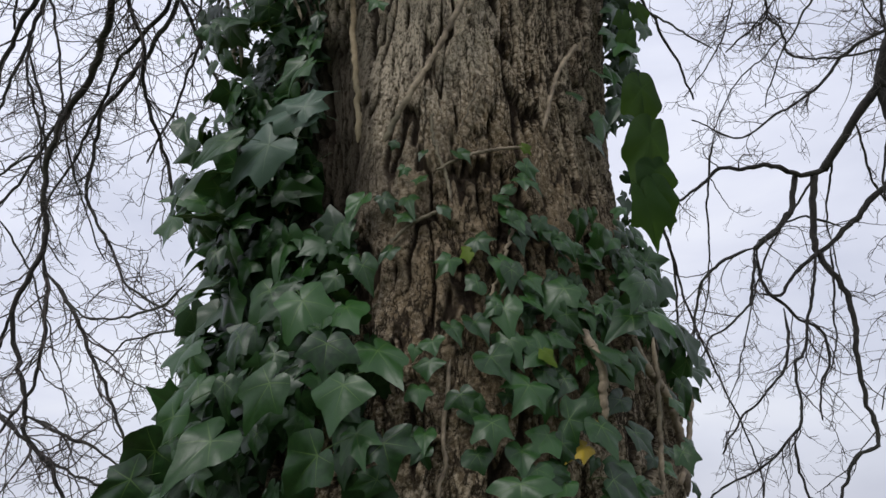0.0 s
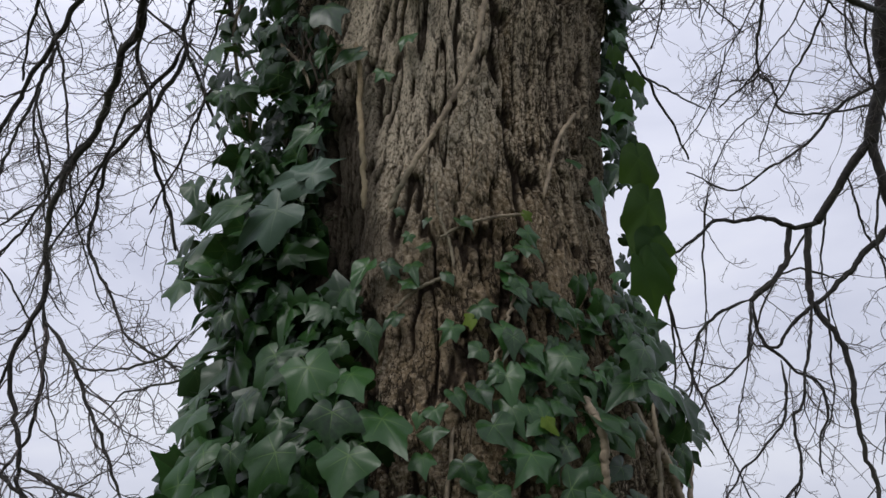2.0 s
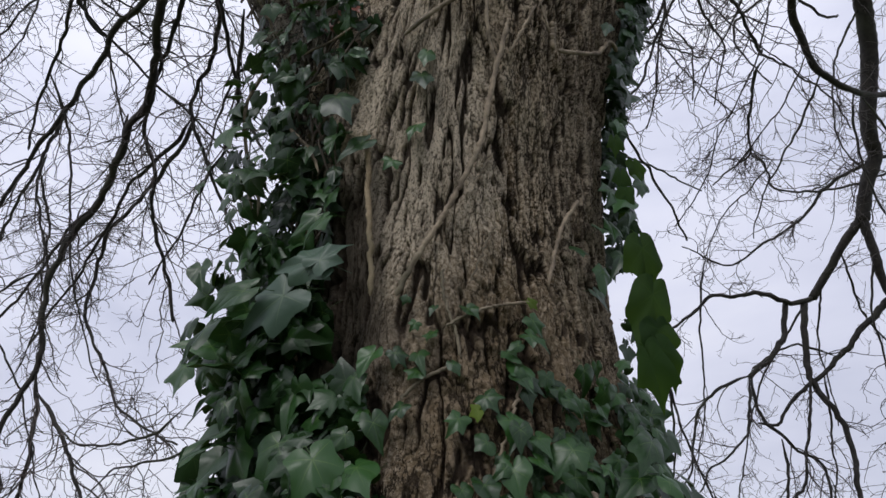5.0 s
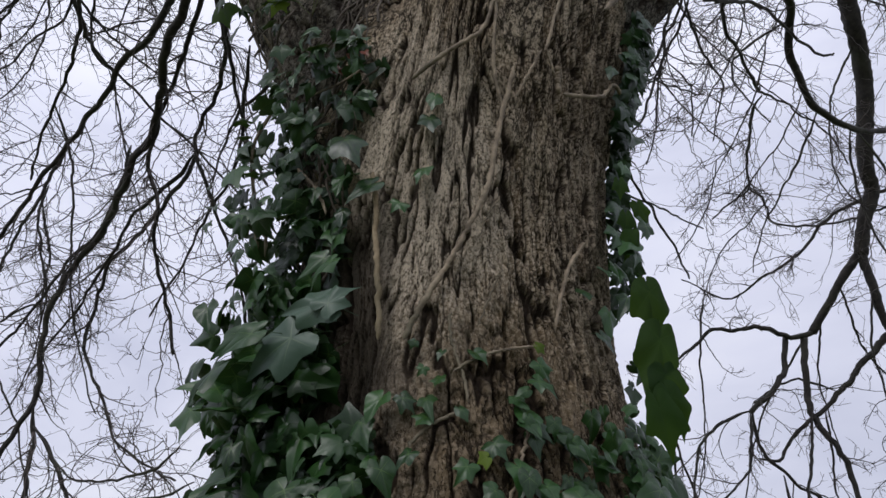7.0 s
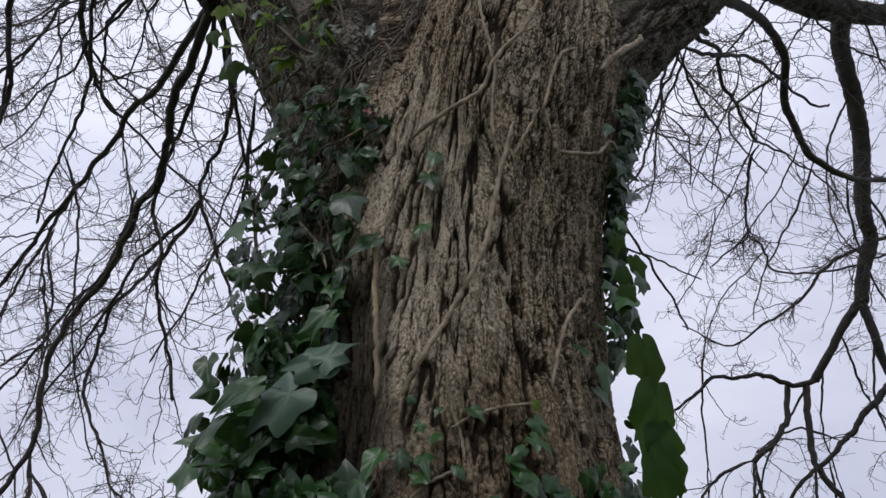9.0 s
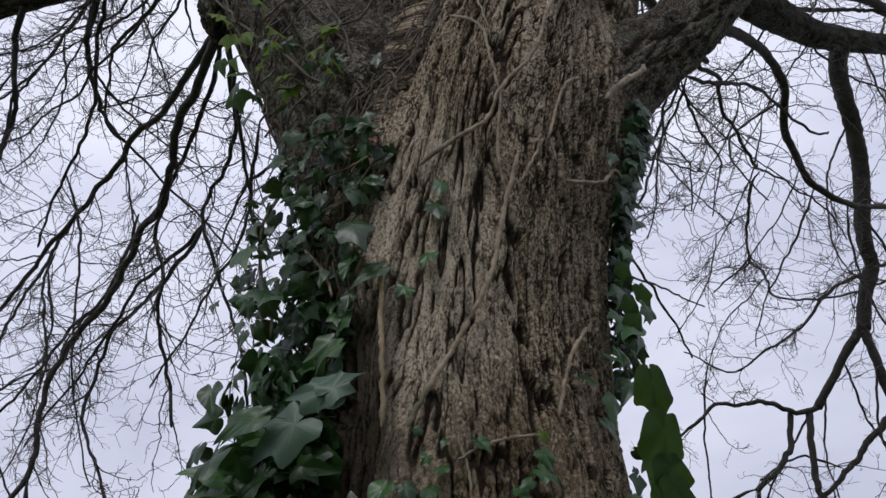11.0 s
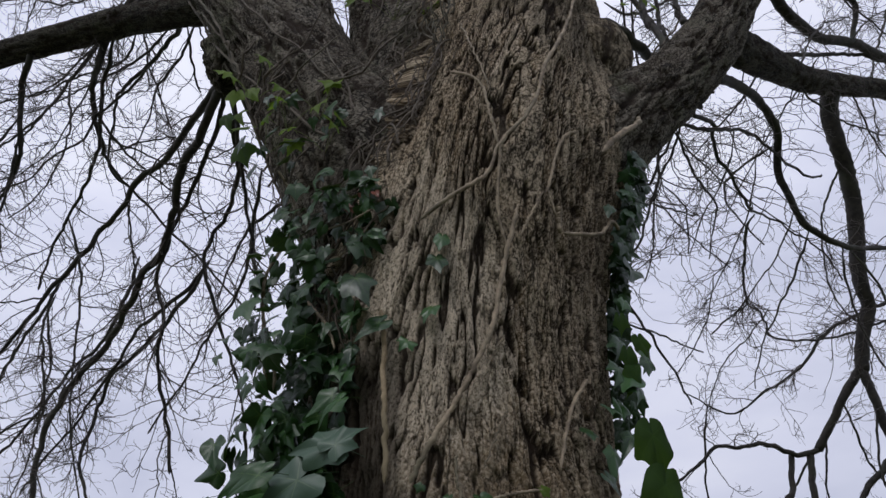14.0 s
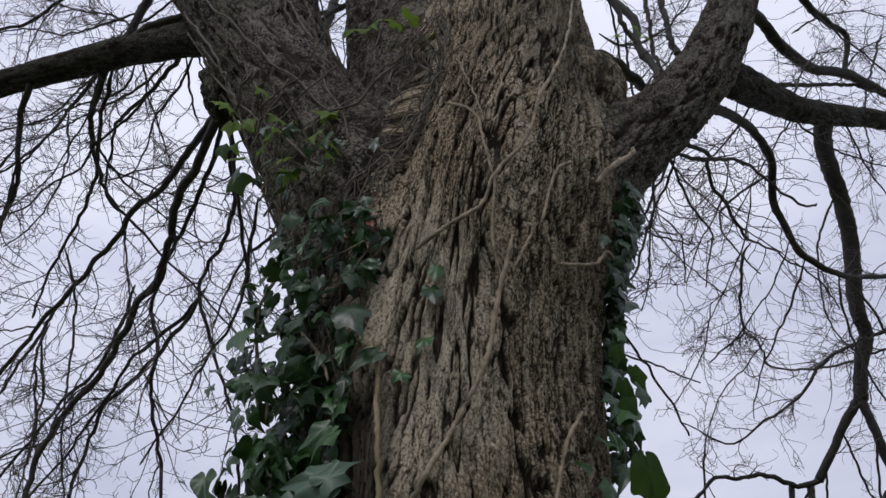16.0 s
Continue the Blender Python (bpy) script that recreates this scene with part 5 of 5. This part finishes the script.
sprig(-24.4, 1.842, 0.050, 0.039, 0.045, 36, 12, 19, "leaf")
sprig(10.8, 1.871, 0.030, 0.052, 0.059, -37, -5, 14, "leaf")
sprig(9.9, 1.787, 0.039, 0.056, 0.063, -13, -5, 31, "leaf")
sprig(6.3, 1.705, 0.049, 0.041, 0.062, -32, -3, 23, "leaf")
sprig(12.9, 1.664, 0.059, 0.054, 0.072, 37, -6, 34, "leaf")
sprig(0.9, 1.648, 0.050, 0.028, 0.050, -21, -0, 17, "leaf")
sprig(6.0, 1.608, 0.060, 0.045, 0.062, -1, -3, 20, "leaf")
sprig(3.7, 1.565, 0.050, 0.029, 0.053, -20, -2, 34, "leaf")
sprig(10.1, 1.527, 0.069, 0.042, 0.093, -2, -5, 25, "leaf")
sprig(16.6, 1.721, 0.049, 0.040, 0.062, 111, -8, 25, "leaf")
sprig(16.6, 1.717, 0.060, 0.025, 0.031, -31, -8, 30, "young_leaf")
sprig(22.0, 1.822, 0.070, 0.051, 0.080, 36, -11, 17, "leaf")
sprig(21.5, 1.778, 0.069, 0.044, 0.045, -51, -11, 10, "leaf")
sprig(27.9, 1.727, 0.060, 0.062, 0.056, -21, -14, 38, "leaf")
sprig(20.7, 1.618, 0.050, 0.039, 0.070, -79, -10, 13, "leaf")
sprig(25.7, 1.608, 0.070, 0.052, 0.053, -8, -13, 35, "leaf")
sprig(23.7, 1.579, 0.044, 0.042, 0.038, 60, -12, 30, "yellow_leaf")
sprig(24.8, 1.611, 0.059, 0.019, 0.022, -61, -12, 30, "yellow_leaf")
sprig(27.9, 1.534, 0.060, 0.048, 0.076, -62, -14, 21, "leaf")
sprig(36.2, 1.605, 0.050, 0.046, 0.047, -33, -18, 39, "leaf")
sprig(-4.5, 1.697, 0.039, 0.027, 0.051, -2, 2, 22, "leaf")
sprig(-6.1, 1.657, 0.040, 0.031, 0.045, -8, 3, 38, "leaf")
sprig(-7.3, 1.718, 0.029, 0.019, 0.027, 9, 4, 27, "leaf")
sprig(-4.2, 1.729, 0.030, 0.022, 0.036, -17, 2, 17, "leaf")
sprig(-1.1, 1.866, 0.030, 0.035, 0.038, 36, 1, 32, "leaf")
sprig(14.5, 1.969, 0.030, 0.051, 0.046, -12, -7, 30, "leaf")
sprig(5.3, 1.908, 0.030, 0.036, 0.053, -39, -3, 31, "leaf")
sprig(4.7, 1.830, 0.030, 0.025, 0.048, 56, -2, 24, "leaf")
sprig(27.6, 1.925, 0.040, 0.032, 0.029, -25, -14, 17, "leaf")
sprig(3.2, 1.883, 0.029, 0.018, 0.031, 66, -2, 30, "young_leaf")
sprig(11.9, 1.995, 0.030, 0.028, 0.038, -36, -6, 29, "leaf")
sprig(-13.8, 2.091, 0.019, 0.014, 0.024, 30, 7, 13, "leaf")
sprig(-6.9, 2.071, 0.020, 0.019, 0.021, 15, 3, 31, "leaf")
sprig(2.1, 2.074, 0.020, 0.032, 0.033, -31, -1, 29, "leaf")
sprig(-11.5, 2.041, 0.019, 0.017, 0.023, 35, 6, 21, "leaf")
sprig(-7.3, 2.023, 0.020, 0.029, 0.027, 5, 4, 34, "leaf")
sprig(21.4, 2.068, 0.019, 0.040, 0.042, -39, -11, 16, "leaf")
sprig(-2.1, 1.966, 0.020, 0.027, 0.026, -27, 1, 22, "leaf")
sprig(-10.6, 1.983, 0.019, 0.037, 0.034, -24, 5, 34, "leaf")
sprig(21.2, 2.106, 0.020, 0.021, 0.022, -51, -11, 20, "young_leaf")
sprig(20.1, 1.750, 0.050, 0.031, 0.044, -50, -10, 21, "leaf")
sprig(10.2, 1.737, 0.040, 0.049, 0.051, -24, -5, 31, "leaf")
sprig(-0.6, 1.753, 0.030, 0.036, 0.039, -20, 0, 28, "leaf")
sprig(3.8, 1.763, 0.030, 0.043, 0.043, -19, -2, 38, "leaf")
sprig(-13.4, 1.886, 0.030, 0.031, 0.036, 37, 7, 40, "leaf")
sprig(-10.4, 1.951, 0.019, 0.028, 0.037, 36, 5, 32, "leaf")
sprig(-16.0, 1.986, 0.020, 0.037, 0.038, -39, 8, 34, "leaf")
sprig(34.8, 1.706, 0.050, 0.043, 0.054, -29, -17, 15, "leaf")
sprig(13.7, 1.547, 0.050, 0.035, 0.055, -3, -7, 31, "leaf")
sprig(16.8, 1.595, 0.040, 0.044, 0.049, 45, -8, 35, "leaf")
sprig(21.5, 1.681, 0.040, 0.045, 0.048, 28, -11, 22, "leaf")
sprig(27.9, 1.657, 0.050, 0.047, 0.043, 36, -14, 27, "leaf")
sprig(44.0, 2.208, 0.160, 0.097, 0.087, -4, -39, 0, "hanging_leaf")
sprig(41.7, 2.104, 0.170, 0.112, 0.084, 14, -36, 0, "hanging_leaf")
sprig(36.0, 1.966, 0.165, 0.084, 0.070, -12, -31, 0, "hanging_leaf")
sprig(39.1, 1.992, 0.172, 0.073, 0.074, -20, -33, 0, "hanging_leaf")
sprig(41.2, 2.036, 0.165, 0.075, 0.074, -8, -36, 0, "hanging_leaf")
sprig(35.6, 1.773, 0.140, 0.042, 0.038, -25, -28, 20, "leaf")
sprig(47.6, 1.686, 0.080, 0.041, 0.037, -11, -38, 20, "leaf")
sprig(40.1, 1.575, 0.100, 0.037, 0.034, -16, -32, 20, "leaf")
sprig(37.4, 1.857, 0.130, 0.028, 0.026, -22, -19, 24, "leaf")
sprig(39.6, 1.847, 0.100, 0.072, 0.065, 39, -20, 39, "leaf")
sprig(36.7, 1.788, 0.080, 0.069, 0.064, 47, -18, 20, "leaf")
sprig(36.7, 1.770, 0.120, 0.048, 0.049, -33, -18, 22, "leaf")
sprig(59.5, 2.425, 0.050, 0.065, 0.059, 29, -30, 10, "leaf")
sprig(65.7, 2.451, 0.100, 0.042, 0.038, 11, -33, 23, "leaf")
sprig(62.9, 2.384, 0.080, 0.062, 0.057, 28, -31, 29, "leaf")
sprig(42.9, 2.254, 0.030, 0.046, 0.042, 15, -21, 40, "leaf")
sprig(58.8, 2.268, 0.060, 0.050, 0.046, 31, -29, 38, "leaf")
sprig(55.0, 2.329, 0.030, 0.046, 0.042, 26, -28, 38, "leaf")
sprig(54.3, 2.228, 0.030, 0.056, 0.051, 10, -27, 20, "leaf")
sprig(51.5, 2.026, 0.040, 0.035, 0.032, 34, -26, 40, "leaf")
sprig(48.0, 2.163, 0.030, 0.039, 0.044, -39, -24, 16, "leaf")
sprig(72.3, 2.725, 0.060, 0.078, 0.071, 38, -36, 35, "leaf")
sprig(70.1, 2.928, 0.050, 0.049, 0.045, 14, -35, 15, "leaf")
sprig(74.3, 2.860, 0.050, 0.046, 0.042, 31, -37, 22, "leaf")
sprig(66.2, 2.512, 0.040, 0.066, 0.060, 25, -33, 12, "leaf")
sprig(62.3, 2.415, 0.070, 0.084, 0.076, 33, -31, 36, "leaf")
sprig(72.7, 2.494, 0.090, 0.052, 0.047, 32, -36, 35, "leaf")
sprig(59.6, 2.346, 0.040, 0.049, 0.045, 7, -30, 14, "leaf")
sprig(57.0, 2.852, 0.030, 0.039, 0.035, 18, -28, 26, "leaf")
sprig(-34.7, 2.524, 0.069, 0.081, 0.087, -25, 17, 18, "leaf")
sprig(-28.8, 2.428, 0.050, 0.059, 0.063, 51, 14, 25, "leaf")
sprig(-40.1, 2.471, 0.050, 0.045, 0.041, 2, 20, 27, "leaf")
sprig(-20.6, 2.387, 0.020, 0.024, 0.048, 40, 10, 13, "leaf")
sprig(-12.1, 2.569, 0.020, 0.050, 0.046, -9, 6, 36, "leaf")
sprig(-13.3, 2.454, 0.019, 0.040, 0.047, 18, 7, 18, "leaf")
sprig(-10.8, 2.619, 0.020, 0.043, 0.039, 8, 5, 23, "leaf")
sprig(-40.0, 2.380, 0.050, 0.029, 0.038, 48, 20, 12, "leaf")
sprig(-41.0, 2.349, 0.050, 0.042, 0.045, 21, 21, 10, "leaf")
sprig(-41.0, 2.284, 0.070, 0.055, 0.057, 49, 21, 16, "leaf")
sprig(-73.3, 2.584, 0.163, 0.089, 0.081, -30, 37, 20, "leaf")
sprig(-72.0, 2.521, 0.222, 0.029, 0.026, -42, 36, 38, "leaf")
sprig(-72.5, 2.476, 0.209, 0.034, 0.031, -36, 36, 37, "leaf")
sprig(-72.3, 2.430, 0.222, 0.031, 0.028, -21, 36, 24, "leaf")
sprig(-56.7, 2.319, 0.200, 0.041, 0.037, -29, 28, 24, "leaf")
sprig(-66.1, 2.950, 0.261, 0.077, 0.070, -24, 46, 10, "hanging_leaf")
sprig(-62.6, 2.994, 0.327, 0.054, 0.049, -20, 44, 10, "hanging_leaf")
sprig(-62.3, 3.016, 0.304, 0.048, 0.044, -28, 44, 10, "young_leaf")
sprig(-60.0, 3.046, 0.338, 0.048, 0.043, -2, 42, 10, "young_leaf")
sprig(-59.7, 3.077, 0.312, 0.048, 0.044, -32, 42, 10, "young_leaf")
sprig(-63.2, 3.190, 0.098, 0.071, 0.065, -18, 32, 10, "leaf")
sprig(-41.8, 2.786, 0.060, 0.033, 0.030, -37, 25, 10, "red_leaf")
sprig(-36.0, 2.772, 0.060, 0.020, 0.019, -25, 22, 10, "red_leaf")
sprig(-48.2, 2.770, 0.060, 0.024, 0.022, -39, 29, 10, "red_leaf")
sprig(60.5, 2.462, 0.070, 0.048, 0.043, 4, -51, 0, "hanging_leaf")
sprig(61.0, 2.418, 0.080, 0.061, 0.055, 16, -52, 0, "hanging_leaf")
sprig(73.0, 2.537, 0.080, 0.054, 0.049, -18, -62, 0, "hanging_leaf")
sprig(59.4, 2.544, 0.060, 0.043, 0.039, -1, -51, 0, "hanging_leaf")
sprig(62.9, 2.600, 0.060, 0.038, 0.035, 26, -31, 30, "leaf")


# ---- the leaves between ----
def edge_west(z):
    """How far round from the west the ivy reaches, in degrees."""
    return np.interp(z, [1.2, 1.55, 1.70, 1.80, 1.95, 2.05, 2.2, 2.45, 2.7, 2.83, 3.0, 3.2, 3.4], [-6, -10, -10, -14, -24, -46, -50, -42, -33, -31, -28, -34, -45])


def reach_west(z):
    return np.interp(z, [1.2, 1.6, 1.8, 1.95, 2.1, 2.45, 2.7, 3.0, 3.3], [0.15, 0.14, 0.12, 0.18, 0.23, 0.20, 0.16, 0.12, 0.06])


def between(plant, count, spots):
    """Leaves of a plant: the nearest as parts, the rest joined."""
    verts, faces, flat, total = [], [], [], 0
    for j, (k, theta, m) in enumerate(spots):
        if j < count:
            ob = part("leaf", leaf_mesh(k, IVY), plant)
            ob.matrix_parent_inverse = Matrix.Translation(plant.location).inverted()
            ob.matrix_basis = m
            continue
        v, f, uv = LEAN_SHAPES[k]
        m = np.array(m)
        verts.append(v @ m[:3, :3].T + m[:3, 3])
        faces.append(f + total)
        flat.append(uv)
        total += len(v)
    if verts:
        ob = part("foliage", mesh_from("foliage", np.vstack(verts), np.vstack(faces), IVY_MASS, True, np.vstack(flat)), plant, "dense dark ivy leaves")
        ob.matrix_parent_inverse = Matrix.Translation(plant.location).inverted()
        tagged(ob, kind="stuff")


def clear_of_limbs(theta, z, off):
    """How far out a spot must lie to be clear of the limb that grows there."""
    for _ in range(24):
        if gap_to(np.array([on_trunk(radians(theta), z, off)]), "limb_west")[0] > 0.012:
            return off
        off += 0.02
    return off


spots = []
for k in range(4200):
    z = rng.uniform(1.25, 3.4)
    if z > 2.25 and rng.random() < 0.2 + (z - 2.25) * 0.62 + (0.42 if z > 2.86 else -0.10 if z > 2.6 else 0.0):
        continue
    edge = edge_west(z)
    theta = edge - abs(rng.normal()) * 4 - rng.random() * (106 + edge)
    shell = rng.random() < 0.55
    if z < 2.2 and theta > -48:
        shell = shell and rng.random() < 0.25
        if rng.random() < 0.48:
            continue
    if shell and smooth_noise(np.float64(theta * 0.09), np.float64(z * 9.0), 5) + 0.5 * smooth_noise(np.float64(theta * 0.2), np.float64(z * 20.0), 6) < rng.uniform(-0.15, 0.5):
        continue
    deep = min(1.0, max(0.0, (edge - theta) / 24) + 0.12)
    out = reach_west(z) * deep
    off = 0.010 + out * (rng.uniform(0.7, 1.0) if shell else rng.uniform(0.0, 0.7) ** 1.2)
    if 2.12 < z < 2.75 and off > 0.11 and rng.random() < 0.6:
        continue
    if z > 2.5:
        off = clear_of_limbs(theta, z, off)
    big = np.interp(z, [1.2, 1.7, 2.1, 2.5, 3.1], [0.072, 0.066, 0.060, 0.043, 0.030]) * rng.uniform(0.55, 1.3)
    if z < 2.2 and theta > -48:
        big *= 0.68
    m = leaf_pose(theta, z, off, big, big * rng.uniform(0.58, 0.80), rng.normal() * 40 + 14, -theta * rng.uniform(0.0, 0.85) + rng.normal() * 15, rng.normal() * 30 + 8)
    spots.append((int(rng.integers(len(SHAPES))), theta + (30 if shell else -30), m))
for theta, z, off, size in FAR_LEAVES:
    # smaller leaves behind each one that stands far out
    for k in range(4):
        big = size * rng.uniform(0.5, 0.9)
        m = leaf_pose(theta + rng.normal() * 5, z + rng.normal() * 0.035, off * rng.uniform(0.25, 0.95), big, big * rng.uniform(0.55, 0.75), rng.normal() * 40, -theta * rng.uniform(0.0, 0.8), rng.normal() * 25 + 10)
        spots.append((int(rng.integers(len(SHAPES))), theta - 30, m))
spots.sort(key=lambda s: -s[1])
between(ivy, 200, spots)
spots = []
for k in range(480):
    z = rng.uniform(1.2, 2.08)
    theta = rng.uniform(-8, 66)
    if z > (1.97 if 13 < theta < 48 else 1.86) + 0.10 * rng.random() or (-16 < theta < 7 and 1.66 < z):
        continue
    if rng.random() < np.interp(theta, [-8, 2, 10, 30, 40, 66], [0.80, 0.75, 0.40, 0.35, 0.88, 0.92]):
        continue
    big = rng.uniform(0.024, 0.046)
    m = leaf_pose(theta, z, rng.uniform(0.008, 0.05), big, big * rng.uniform(0.55, 0.75), rng.normal() * 35 - 10, -theta * 0.4, rng.uniform(0, 45))
    spots.append((int(rng.integers(len(SHAPES))), theta, m))
for k in range(64):
    z, theta = rng.uniform(1.78, 2.01), rng.uniform(27, 60)
    big = rng.uniform(0.024, 0.044)
    m = leaf_pose(theta, z, rng.uniform(0.008, 0.045), big, big * rng.uniform(0.58, 0.80), rng.normal() * 35 - 10, -theta * rng.uniform(0.1, 0.6), rng.normal() * 20 + 12)
    spots.append((int(rng.integers(len(SHAPES))), theta, m))
for k in range(15):
    z, theta = rng.uniform(1.74, 1.96), rng.uniform(56, 88)
    big = rng.uniform(0.045, 0.075)
    m = leaf_pose(theta, z, rng.uniform(0.02, 0.06), big, big * rng.uniform(0.5, 0.7), rng.normal() * 35 - 25, -theta * rng.uniform(0.3, 0.8), rng.normal() * 20 + 15)
    spots.append((int(rng.integers(len(SHAPES))), theta, m))
for k in range(820):
    z = rng.uniform(1.5, 3.1)
    theta = rng.uniform(66, 104)
    if z < 1.75 and rng.random() < 0.8:
        continue
    if z > 2.0:
        theta = rng.uniform(78, 102) if z < 2.55 else rng.uniform(66, 90)
        if z < 2.55 and rng.random() < 0.45:
            continue
    if smooth_noise(np.float64(theta * 0.07), np.float64(z * 5.0), 15) + 0.5 * smooth_noise(np.float64(theta * 0.2), np.float64(z * 13.0), 16) < (-0.08 if z < 2.45 else -0.25):
        continue
    big = rng.uniform(0.020, 0.046)
    m = leaf_pose(theta, z, rng.uniform(0.008, 0.045 if z > 2.55 else 0.085 if z > 2.1 else 0.02), big, big * rng.uniform(0.55, 0.75), rng.normal() * 40, -theta * rng.uniform(0.55, 1.0), rng.normal() * 14)
    spots.append((int(rng.integers(len(SHAPES))), theta, m))
spots.sort(key=lambda s: s[1])
between(ivy_east, 200, spots)

# ---- thin bare stems and roots of the ivy in the crotch and on the shaded side ----
hair_verts, hair_faces, hair_count = [], [], 0
for k in range(330):
    theta, z = rng.uniform(-100, -26), 2.2 + 1.5 * rng.random() ** 0.7
    if theta > (-46 if z < 2.6 else -38 if z < 2.9 else -32):
        continue
    n = int(rng.integers(8, 18))
    climb = np.cumsum(np.abs(rng.normal(0.020, 0.010, n)))
    drift = np.cumsum(np.cumsum(rng.normal(0, 0.5, n)) * 0.6 + rng.normal(0, 0.8, n))
    out = clear_of_limbs(theta, z, 0.006) if z > 2.5 else 0.006
    spots = on_trunk(np.radians(theta + drift), z + climb, out + 0.03 * np.abs(np.sin(np.arange(n) * 0.4 + k)))
    v, f = tube(spots, np.full(n, 0.0009 + 0.0034 * rng.random() ** 2), 5)
    hair_verts.append(v)
    hair_faces.append(f + hair_count)
    hair_count += len(v)
tagged(ivy_part("root_tangle", mesh_from("root_tangle", np.vstack(hair_verts), np.vstack(hair_faces), ROOT_HAIR), "tangle of thin bare ivy stems"), kind="stuff")


# ---- fresh shoots in the fork ----
def shoot(base, leaves, big=1.0):
    """A small shoot of light green lobed leaves."""
    ob = tagged(new("shoot"), "small shoot with fresh yellow-green lobed leaves", "seedling", "shoots in the fork of the tree")
    ob.location = base
    for k in range(leaves):
        a = k * 2.4 + base[0] * 9
        reach = big * rng.uniform(0.04, 0.11)
        tip = Vector((math.cos(a) * reach, -abs(math.sin(a)) * reach * 0.7 - 0.01, 0.03 + rng.uniform(0.0, 0.06)))
        spots, _ = curve_through([(0, 0, 0), tuple(tip * 0.5 + Vector((0, 0, 0.015))), tuple(tip)], 8)
        v, f = tube(spots, np.full(8, 0.0011), 5)
        part("stalk", mesh_from("stalk", v, f, YOUNG_STALK), ob)
        leaf = part("leaf", leaf_mesh((0, 3, 6)[k % 3], YOUNG), ob)
        size = big * rng.uniform(0.034, 0.056)
        turn = Euler((radians(rng.uniform(30, 75)), radians(rng.uniform(-30, 30)), radians(rng.uniform(-60, 60)))).to_matrix().to_4x4()
        leaf.matrix_basis = Matrix.Translation(tip) @ turn @ Matrix.Diagonal((size * 0.8, size, size, 1))


YOUNG_STALK = twig_material("young_stalk", (0.10, 0.12, 0.04), (0.16, 0.18, 0.06))
shoot((-0.525, 1.128, 2.960), 3)
shoot((-0.478, 1.111, 3.043), 3)
shoot((-0.401, 1.138, 3.124), 3)
shoot((-0.247, 1.270, 3.812), 5, 1.5)
shoot((0.755, 1.550, 4.338), 3)
shoot((-0.381, 1.178, 3.031), 3)
shoot((-0.556, 1.026, 3.052), 4)

# ---- more fine branches high on the western side ----
WESTERN = [line for name, line, r0, r1 in GROWN if r0 > 0.009 and line[:, 0].max() < -0.5 and line[:, 2].max() > 3.5]
for k in range(18):
    line = WESTERN[int(rng.integers(len(WESTERN)))]
    j = int(rng.integers(len(line) // 5, len(line) - 1))
    way = np.array((rng.normal() * 0.55 - 0.15, rng.uniform(0.1, 0.9), rng.uniform(-0.9, 0.5)))
    spots = wander(line[j], way / np.linalg.norm(way), rng.uniform(0.6, 1.5), 10, 0.05, 0.12)
    limb("branch", [tuple(p) for p in spots], 0.0055, 0.0025, 0.9)

# ---- boughs of the crown seen through the forks ----
limb("branch", [(0.967, 2.0, 5.748), (0.939, 2.0, 5.546), (1.019, 1.95, 5.245), (0.975, 1.9, 4.932), (0.995, 1.85, 4.69), (0.985, 1.8, 4.432)], 0.026, 0.018, 0.9)
limb("branch", [(1.346, 2.3, 6.414), (1.322, 2.3, 6.105), (1.264, 2.25, 5.668), (1.208, 2.2, 5.289), (1.181, 2.1, 4.963)], 0.016, 0.012, 1.2)
limb("branch", [(1.374, 2.2, 6.153), (1.364, 2.2, 5.933), (1.286, 2.1, 5.295), (1.234, 2.0, 4.981)], 0.022, 0.016, 1.0)
limb("branch", [(0.947, 2.3, 5.659), (1.075, 2.3, 5.54), (1.268, 2.3, 5.619), (1.455, 2.3, 5.832), (1.687, 2.3, 6.211)], 0.010, 0.006, 1.5)
limb("branch", [(-0.869, 2.6, 6.96), (-0.86, 2.6, 6.612), (-0.849, 2.55, 6.208), (-0.854, 2.5, 5.906), (-0.804, 2.45, 5.661)], 0.045, 0.022, 0.9)
limb("branch", [(-0.849, 2.55, 6.208), (-0.916, 2.55, 6.164), (-0.94, 2.5, 5.97), (-0.98, 2.45, 5.7)], 0.020, 0.010, 1.0)
limb("branch", [(-1.33, 1.75, 4.76), (-1.46, 1.80, 4.76), (-1.59, 1.86, 4.76), (-1.69, 1.90, 4.75)], 0.020, 0.024, 0.3)
